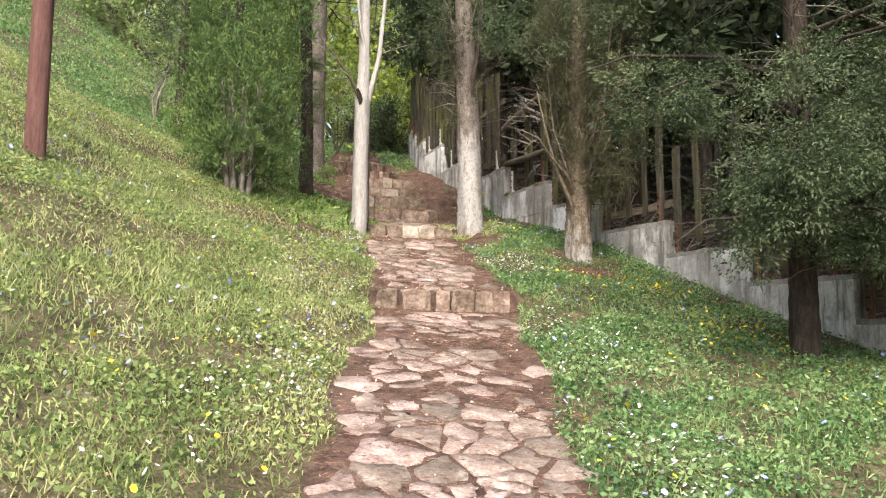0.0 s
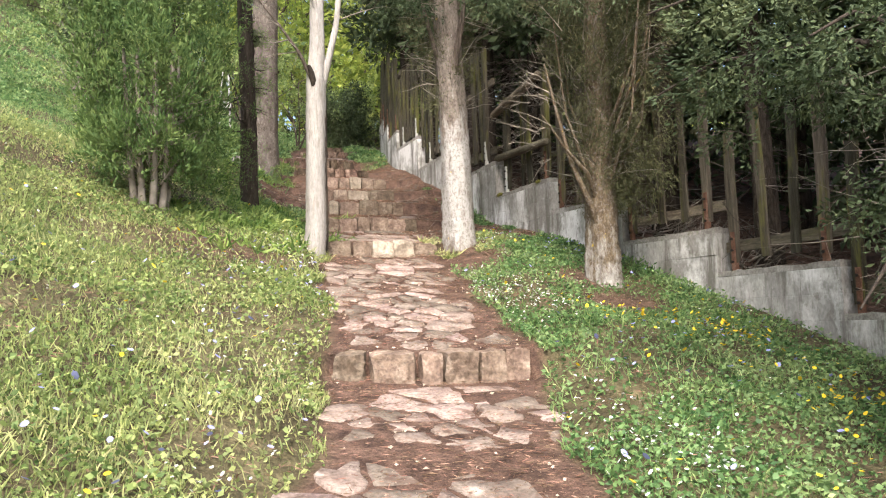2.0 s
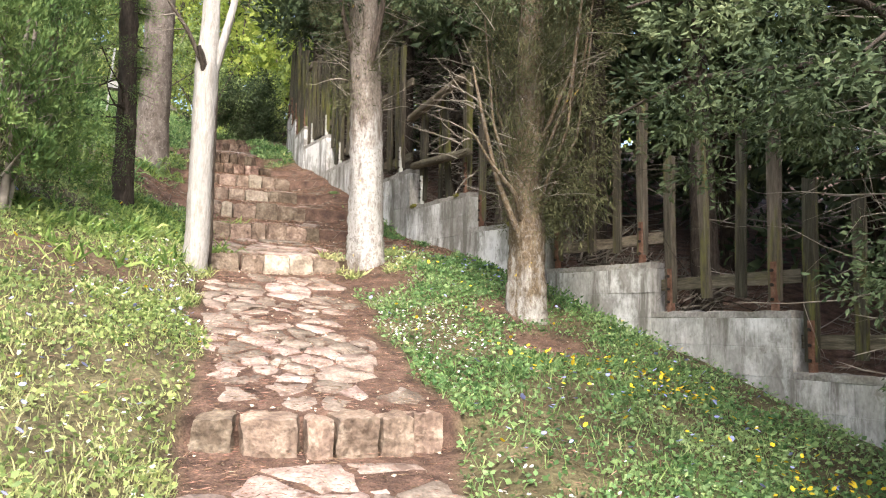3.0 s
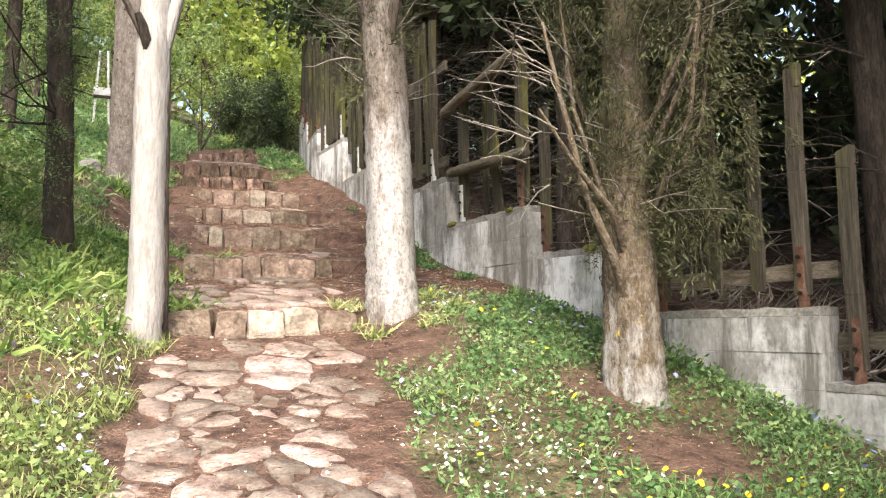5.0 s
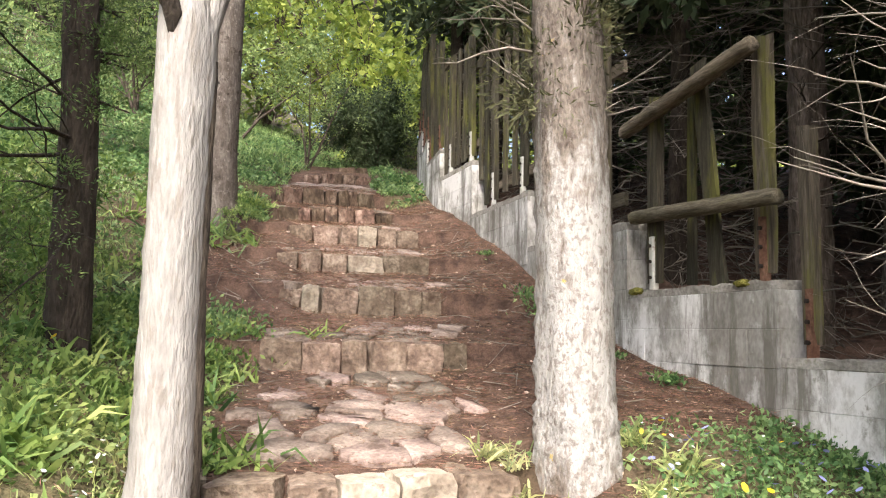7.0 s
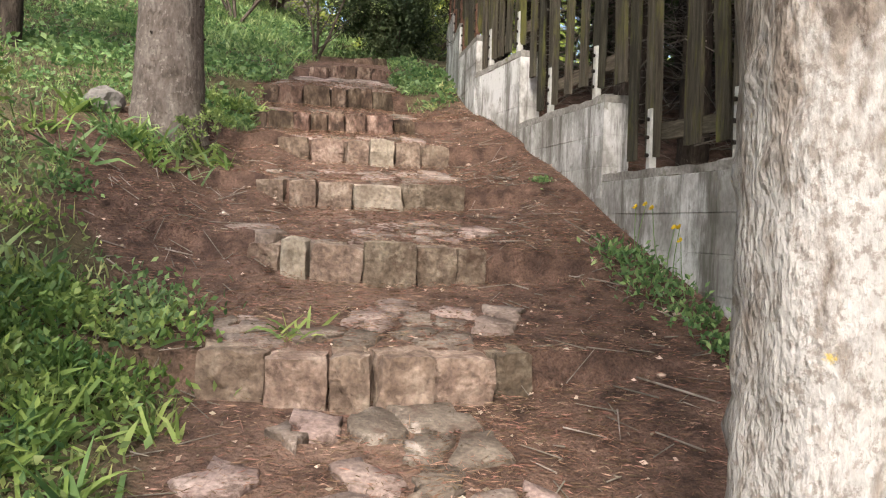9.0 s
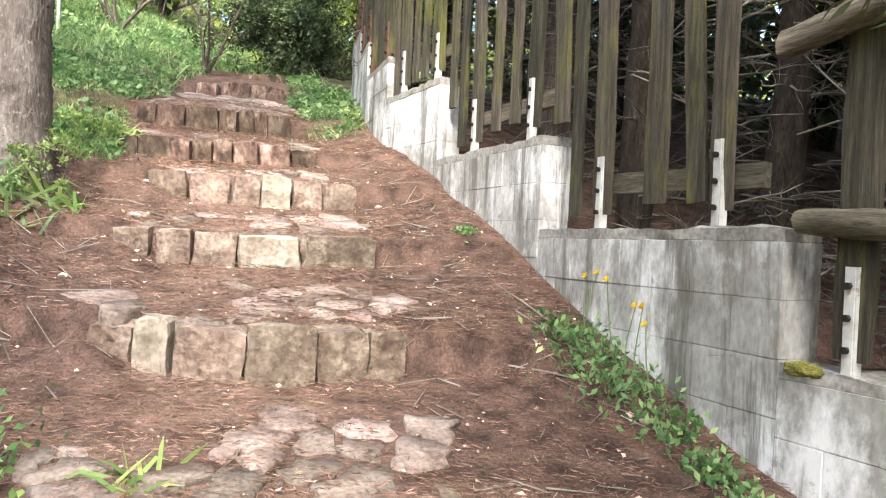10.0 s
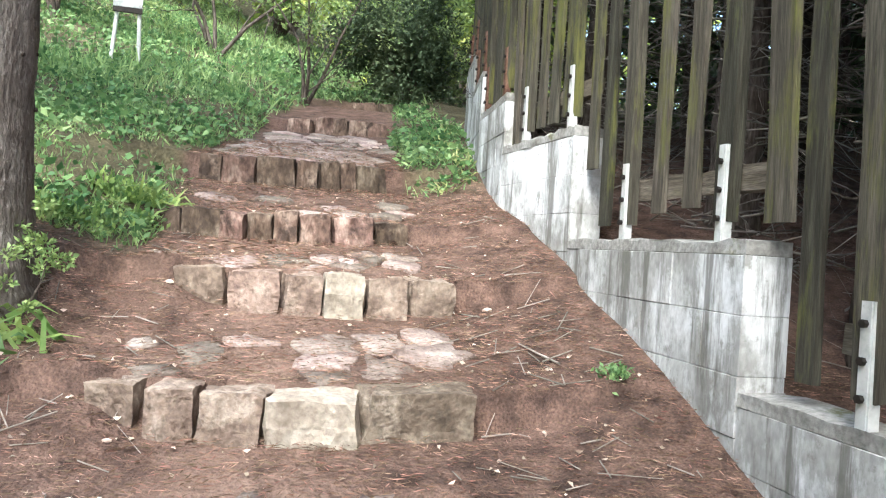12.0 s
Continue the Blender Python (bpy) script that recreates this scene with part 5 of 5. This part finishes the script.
def build_turf():
    g = np.random.default_rng(61)
    green = lambda x, y: 1 - smooth(soil_share(x, y), 0.3, 0.85)
    near = lambda x, y: green(x, y) * (0.25 + 0.75 * smooth(wave(x, y, 3.1) * 0.6 + wave(x, y, 7.3, 2.0) * 0.4, 0.3, 0.62)) * (x < wall_x(y) - 0.01)
    blade_sets, meadow_sets, leaf_sets, lawn_sets = [], [], [], []
    for n, box, size in ((180000, (-2.6, 5.7, 1.2, 10.5), 1.03), (60000, (-2.5, 5.7, 10.5, 19), 1.2), (36000, (-9, -2.5, 2, 22), 2.2), (36000, (-4, 7, 18, 30), 2.4)):
        p = scatter(n, *box, g, near)
        d = g.normal(size=p.shape) * 0.5
        d[:, 2] = 1
        # fewer pale blades on the right bank, in part to darken it for shade
        p = p[(p[:, 0] < middle(p[:, 1])) | (g.random(len(p)) < 0.35)]
        d = g.normal(size=p.shape) * 0.5
        d[:, 2] = 1
        tall = (0.38 + 0.75 * wave(p[:, 0], p[:, 1], 1.7, 2.0) ** 1.5)
        l, w = g.uniform(0.05, 0.14, len(p)) * size * tall, g.uniform(0.004, 0.009, len(p)) * size
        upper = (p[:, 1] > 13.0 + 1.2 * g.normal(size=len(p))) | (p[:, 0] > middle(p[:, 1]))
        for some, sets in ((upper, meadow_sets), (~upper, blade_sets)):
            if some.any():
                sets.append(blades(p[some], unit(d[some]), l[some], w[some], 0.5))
    for n, box, size in ((250000, (-2.6, 5.7, 1.2, 10.5), 1.03), (80000, (-2.5, 5.7, 10.5, 19), 1.2), (34000, (-9, -2.5, 2, 22), 2.2), (80000, (-3.5, 5.6, 15.0, 25), 2.0)):
        p = scatter(n, *box, g, lambda x, y: near(x, y) * np.where(x > middle(y), 1.0, 0.35 + 0.65 * wave(x, y, 2.3, 4.0)))
        p[:, 2] += g.uniform(0.005, 0.05, len(p)) * size
        d = g.normal(size=p.shape)
        d[:, 2] = np.abs(d[:, 2]) * 0.45
        l = g.uniform(0.016, 0.04, len(p)) * size
        w = l * g.uniform(0.4, 0.8, len(p))
        # lower lawn takes the yellower leaf, the rest the shade-darkened HERB
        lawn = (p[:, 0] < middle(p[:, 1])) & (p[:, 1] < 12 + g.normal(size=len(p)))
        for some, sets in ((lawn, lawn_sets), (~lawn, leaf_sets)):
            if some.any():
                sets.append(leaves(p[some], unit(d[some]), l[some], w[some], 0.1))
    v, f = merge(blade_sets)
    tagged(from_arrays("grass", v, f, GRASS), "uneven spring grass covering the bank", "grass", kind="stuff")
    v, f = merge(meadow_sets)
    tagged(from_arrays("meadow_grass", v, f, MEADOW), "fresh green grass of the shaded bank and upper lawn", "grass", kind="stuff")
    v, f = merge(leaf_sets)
    tagged(from_arrays("clover", v, f, HERB), "low clover and herb leaves, lush green deepened for the shaded bank", "herbs", kind="stuff")
    v, f = merge(lawn_sets)
    tagged(from_arrays("lawn_herbs", v, f, LAWNLEAF), "yellow-green herb leaves among the lawn grass", "herbs", kind="stuff")

    def flowers(name, label, mat, n, box, size, height, test):
        p = scatter(n, *box, g, test)
        m = len(p)
        p[:, 2] += g.uniform(0.5, 1.0, m) * height
        r = g.uniform(0.7, 1.2, m) * size
        a = np.arange(6) * np.pi / 3
        tilt = g.normal(size=(m, 2)) * 0.45
        ring = np.stack([np.cos(a), np.sin(a), np.zeros(6)], 1)[None] * r[:, None, None]
        ring[:, :, 2] = ring[:, :, 0] * tilt[:, :1] + ring[:, :, 1] * tilt[:, 1:]
        v = np.concatenate([p[:, None] + ring, (p - np.array([0, 0, 1]) * (r * 0.3)[:, None])[:, None]], 1).reshape(-1, 3)
        k = np.arange(6)
        tri = np.stack([k, (k + 1) % 6, np.full(6, 6)], 1)
        tagged(from_arrays(name, v, (np.arange(m)[:, None, None] * 7 + tri[None]).reshape(-1, 3), mat), label, "flowers", kind="stuff")

    edge = lambda x, y: np.exp(-((np.abs(x - middle(y)) - 0.95) / 0.35) ** 2)
    flowers("daisies", "small white daisies along the path's edges", WHITE, 24000, (-1.5, 5.55, 1.5, 10), 0.0085, 0.08, lambda x, y: green(x, y) * (0.025 + 0.8 * edge(x, y) * wave(x, y, 2.6, 1.0) ** 2 + 0.9 * np.exp(-((x - 3.5) / 0.3) ** 2 - ((y - 7.9) / 0.5) ** 2) + 0.6 * np.exp(-((x - 2.2) / 0.25) ** 2 - ((y - 7.9) / 0.6) ** 2)))
    flowers("yellow_flowers", "small yellow flowers in the grass by the wall", YELLOW, 17000, (-1.5, 5.55, 1.5, 10.8), 0.0125, 0.11, lambda x, y: green(x, y) * (0.015 + 0.8 * np.exp(-((x - 4.25) / 0.4) ** 2) * (y < 8) * wave(x, y, 2.1, 3.0) ** 2 + 0.9 * np.exp(-((x - 4.75) / 0.22) ** 2 - ((y - 6.75) / 0.4) ** 2) + 0.6 * np.exp(-((x - 4.45) / 0.3) ** 2 - ((y - 5.4) / 0.4) ** 2)))
    flowers("blue_flowers", "small pale blue flowers in the grass", BLUE, 7000, (-1.5, 5.55, 1.5, 10), 0.014, 0.09, lambda x, y: green(x, y) * 0.3 * wave(x, y, 1.9, 5.0) ** 2)

    p = scatter(40000, -2.6, 5.3, 1.2, 10.5, g, lambda x, y: green(x, y) * (0.1 + 0.6 * wave(x, y, 2.7, 6.0) ** 2))
    p[:, 2] += g.uniform(0.0, 0.05, len(p))
    d = g.normal(size=p.shape)
    d[:, 2] *= 0.3
    v, f = leaves(p, unit(d), g.uniform(0.03, 0.08, len(p)), g.uniform(0.003, 0.007, len(p)), 0.05)
    tagged(from_arrays("dry_grass", v, f, DRY), "dry straw bits among the grass", "grass", kind="stuff")

    # dry needles, leaf litter and stray stones on the earth
    p = scatter(400000, 0.3, 5.9, 1.0, 17.5, g, lambda x, y: smooth(soil_share(x, y), 0.3, 0.8) * (0.45 + 0.55 * smooth(y, 9, 10.5)) * (0.3 + 0.7 * wave(x, y, 4.0)))
    p[:, 2] += 0.004 + 0.006 * g.random(len(p)) + 0.012 * (np.abs(p[:, 0] - middle(p[:, 1])) < 0.5)
    d = g.normal(size=p.shape)
    d[:, 2] *= 0.08
    v, f = leaves(p, unit(d), g.uniform(0.02, 0.06, len(p)), g.uniform(0.002, 0.0045, len(p)), 0.02)
    tagged(from_arrays("needle_litter", v, f, DRY), "dry brown needles and bits strewn over the earth", "litter", kind="stuff")
    p = scatter(9000, 0.3, 5.3, 1.0, 16.5, g, lambda x, y: smooth(soil_share(x, y), 0.1, 0.6) * 0.6)
    p[:, 2] += 0.012
    d = g.normal(size=p.shape)
    d[:, 2] *= 0.15
    l = g.uniform(0.008, 0.03, len(p))
    v, f = leaves(p, unit(d), l, l * 0.6, 0.15)
    tagged(from_arrays("dead_leaves", v, f, CHIP), "pale dead leaves and chips scattered on the earth", "leaves", kind="stuff")


def weed(x, y, n, size, seed, label, name="weed", mat=WEEDLEAF, strap=False, group="weeds"):
    g = np.random.default_rng(seed)
    b = on_land(x, y, 0.0)
    w = thing(name, b, label, "weed", group)
    d = g.normal(size=(n, 3))
    d[:, 2] = np.abs(d[:, 2]) * 0.7 + 0.35
    base = np.repeat(b[None], n, 0) + np.column_stack([g.normal(size=(n, 2)) * size * (0.3 if strap else 0.42), np.zeros(n)])
    base[:, 2] = land(base[:, 0], base[:, 1])
    if strap:
        v, f = blades(base, unit(d), g.uniform(0.6, 1.2, n) * size, g.uniform(0.07, 0.12, n) * size, 0.5)
    else:
        base[:, 2] += g.uniform(0.0, 0.4, n) * size
        v, f = leaves(base, unit(d), np.minimum(g.uniform(0.2, 0.5, n) * size, 0.042), np.minimum(g.uniform(0.15, 0.3, n) * size, 0.02), 0.12)
    under(from_arrays("foliage", v, f, mat), w)


def build_strays():
    """Sticks and pale pebbles lying on the trodden earth."""
    g = np.random.default_rng(91)
    for k, (x, y, l) in enumerate(((4.95, 12.7, 0.5), (4.75, 12.2, 0.3), (4.55, 11.2, 0.35), (4.85, 13.9, 0.28), (4.6, 10.7, 0.25))):
        z = float(land(x, y)) + 0.012
        a = g.random() * 6.28
        d = np.array([math.cos(a), math.sin(a), 0]) * l / 2
        pts = [np.array([x, y, z]) - d, np.array([x, y, z + 0.015]), np.array([x, y, z]) + d]
        for p in pts:
            p[2] = float(land(p[0], p[1])) + 0.012
        v, f = tube(pts, [0.004, 0.005, 0.003], 6, 0.08, k)
        tagged(from_arrays("stick", v, f, TWIG, smooth=True), "thin dry stick lying on the earth", "stick", "sticks on the earth")
    out = []
    for _ in range(420):
        y = g.uniform(10.2, 15.4)
        x = g.uniform(1.9, float(middle(y)) - 0.5) if g.random() < 0.6 else g.uniform(float(middle(y)) + 0.5, 5.1)
        if soil_share(x, y) < 0.5:
            continue
        a, l = g.random() * 6.28, g.uniform(0.03, 0.2)
        ends = [np.array([x + q * l * math.cos(a), y + q * l * math.sin(a), 0.0]) for q in (-0.5, 0.5)]
        for p in ends:
            p[2] = float(land(p[0], p[1])) + g.uniform(0.004, 0.02)
        out.append((ends[0], ends[1], g.uniform(0.0015, 0.004), g.uniform(0.001, 0.003)))
    twigs = thing("twig_litter", on_land(3.2, 12.8, 0), "short dry grey twigs strewn over the earth", "twigs", kind="stuff")
    rods("twigs", out, TWIG, twigs, 4)
    for k in range(12):
        x, y = g.uniform(2.7, 5.0), g.uniform(10.2, 15.0)
        bm = bmesh.new()
        bmesh.ops.create_icosphere(bm, subdivisions=1, radius=1)
        r = g.uniform(0.008, 0.02)
        for v in bm.verts:
            v.co = Vector((v.co.x * 1.4, v.co.y, v.co.z * 0.7)) * r * g.uniform(0.8, 1.2)
        ob = part("pebble", bm, CHIP)
        ob.location = (x, y, float(land(x, y)) + r * 0.4)
        tagged(ob, "small pale pebble on the trodden earth", "pebble", "pebbles on the earth")
    for k, (x, y) in enumerate(((3.72, 9.5), (3.68, 9.8), (4.15, 9.48), (4.3, 9.6), (4.05, 9.42), (4.22, 9.85), (3.66, 10.0))):
        weed(x, y, 60, g.uniform(0.1, 0.16), 420 + k, "pale green grass tuft at the limed trunk's foot", "grass_tuft", GRASS, True, "grass tufts at the limed trunk")
    for k, (x, y) in enumerate(((5.85, 8.6), (5.9, 9.4), (5.8, 7.9))):
        b = on_land(x, y, 0.02)
        heap = thing("brush_heap", b, "heap of dead grey branches lying behind the wall", "brush", "brush heaps behind the wall")
        out = []
        for _ in range(40):
            a = g.random() * 6.28
            twiggy(b + np.array([g.normal() * 0.15, g.normal() * 0.3, g.uniform(0, 0.35)]), (math.cos(a), math.sin(a), g.uniform(0.1, 0.8)), g.uniform(0.4, 0.8), 0.01, 1, g, out, 0.0, 3, 0.6)
        rods("deadwood", [o for o in out if min(o[0][0], o[1][0]) > 5.76], TWIG, heap, 4)
    weed(-0.61, 8.2, 60, 0.16, 401, "dark tuft of leaves on the lawn", "leaf_tuft", CONIFER, group="tufts")


def build_weeds():
    g = np.random.default_rng(71)
    for k in range(22):
        weed(1.55 + g.normal() * 0.4, 9.35 + g.normal() * 0.35, 26, g.uniform(0.13, 0.24), 200 + k, "clump of long green strap leaves by the white trunk", "strap_leaf_clump", strap=True, group="strap leaf clumps")
    for k in range(46):
        weed(2.15 + g.normal() * 0.22, 10.5 + g.uniform(-0.8, 1.1), 110 if k % 2 else 34, g.uniform(0.12, 0.22), 240 + k, "leafy green weeds on the bank beside the step", strap=k % 2 == 0, group="bank weeds")
    for k in range(46):
        weed(2.42 + g.normal() * 0.24, 11.7 + g.normal() * 0.42, 110 if k % 3 else 26, g.uniform(0.13, 0.25), 360 + k, "leafy green weeds on the slope beside the steps", mat=HERB if k % 4 == 1 else WEEDLEAF, strap=k % 3 == 0, group="slope weeds")
    for k, (y, s) in enumerate(((9.2, 0.16), (9.6, 0.18), (10.0, 0.14), (8.6, 0.24), (8.4, 0.26), (8.2, 0.26), (8.0, 0.24), (8.85, 0.2), (11.75, 0.17), (11.95, 0.22), (12.1, 0.24), (12.25, 0.24), (12.4, 0.2), (11.5, 0.12), (11.3, 0.1), (10.7, 0.1), (7.8, 0.16), (13.6, 0.07))):
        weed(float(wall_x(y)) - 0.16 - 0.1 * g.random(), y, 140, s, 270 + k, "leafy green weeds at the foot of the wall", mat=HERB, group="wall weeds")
    for k, (x, y) in enumerate(((2.5, 13.7), (2.4, 13.75), (2.6, 13.66), (2.32, 13.82), (2.5, 13.85), (2.18, 14.2), (2.08, 14.1), (2.75, 13.8), (2.9, 13.95), (2.2, 13.3), (1.95, 13.6), (2.65, 13.9))):
        weed(x, y, 30, g.uniform(0.16, 0.24), 290 + k, "rosette of green strap leaves below the spruce trunk", "leaf_rosette", HERB if k % 2 else WEEDLEAF, True, "rosettes by the spruce")
    for k in range(16):
        weed(2.75 + 0.035 * k + g.normal() * 0.05, 14.95 + 0.04 * k + g.normal() * 0.12, 50, g.uniform(0.12, 0.2), 450 + k, "dark leafy weeds along the lawn's broken edge", strap=k % 3 == 0, group="weeds along the lawn's edge")
    for k in range(9):
        weed(float(wall_x(16.3 + 0.2 * k)) - g.uniform(0.06, 0.4), 16.3 + 0.2 * k, 24, g.uniform(0.1, 0.18), 330 + k, "tufted green grass by the upper wall", "grass_tuft", GRASS, True, "grass tufts by the wall")


def build_wall_flowers():
    """Yellow flowers on thin stems, leaning against the wall's foot."""
    g = np.random.default_rng(33)
    for y in (12.0, 12.1, 12.22, 12.3, 12.42, 12.5):
        x = float(wall_x(y)) - g.uniform(0.06, 0.16)
        b = on_land(x, y, 0.01)
        top = b + (g.normal() * 0.03, g.normal() * 0.05, g.uniform(0.26, 0.36))
        flower = thing("yellow_flower", b, "single yellow flower on a thin stem at the wall's foot", "flower", "yellow flowers at the wall")
        v, f = tube([b, (b + top) / 2 + (-0.01, 0, 0), top], [0.003, 0.0025, 0.002], 5, 0.02, 2)
        under(from_arrays("stem", v, f, HERB), flower)
        n = 12
        a = np.arange(n) * 2 * np.pi / n
        way = np.column_stack([np.cos(a) * 0.5 - 0.6, np.sin(a), np.cos(a) * 0.7 + 0.4])
        v, f = leaves(np.repeat(top[None], n, 0), unit(way), np.full(n, 0.022), np.full(n, 0.011), 0.1)
        under(from_arrays("petals", v, f, YELLOW), flower)


def build_moss():
    """Moss cushions growing over the wall top's front edge."""
    for y, size in ((9.5, 0.05), (10.4, 0.04), (11.38, 0.045)):
        top = [w[2] for w in WALL if w[0] <= y < w[1]][0]
        bm = bmesh.new()
        bmesh.ops.create_icosphere(bm, subdivisions=4, radius=1)
        for v in bm.verts:
            v.co *= 1 + 0.3 * noise.noise(v.co * 1.7 + Vector((y, 0, 0))) + 0.16 * noise.noise(v.co * 6 + Vector((0, y, 0)))
        bmesh.ops.scale(bm, vec=(size * 0.6, size * 1.7, size * 0.6), verts=bm.verts)
        ob = part("moss_cushion", bm, MOSS)
        ob.location = (float(wall_x(y)) + 0.012, y, top - size * 0.1)
        tagged(ob, "yellow-green moss cushion on the wall's top edge", "moss", "moss cushions")


build_steps()
tree_birch()
tree_limed()
tree_twiggy()
tree_green_cypress()
tree_dark()
tree_spruce()
tree_right()
build_wood()
build_far_trees()
build_pole()
build_sign()
build_rock(2.24, 14.25, (0.12, 0.1, 0.1), 4, "pale grey rock beside the spruce trunk")
build_fence()
build_turf()
build_weeds()
build_wall_flowers()
build_moss()
build_strays()
build_wall()
build_flags()
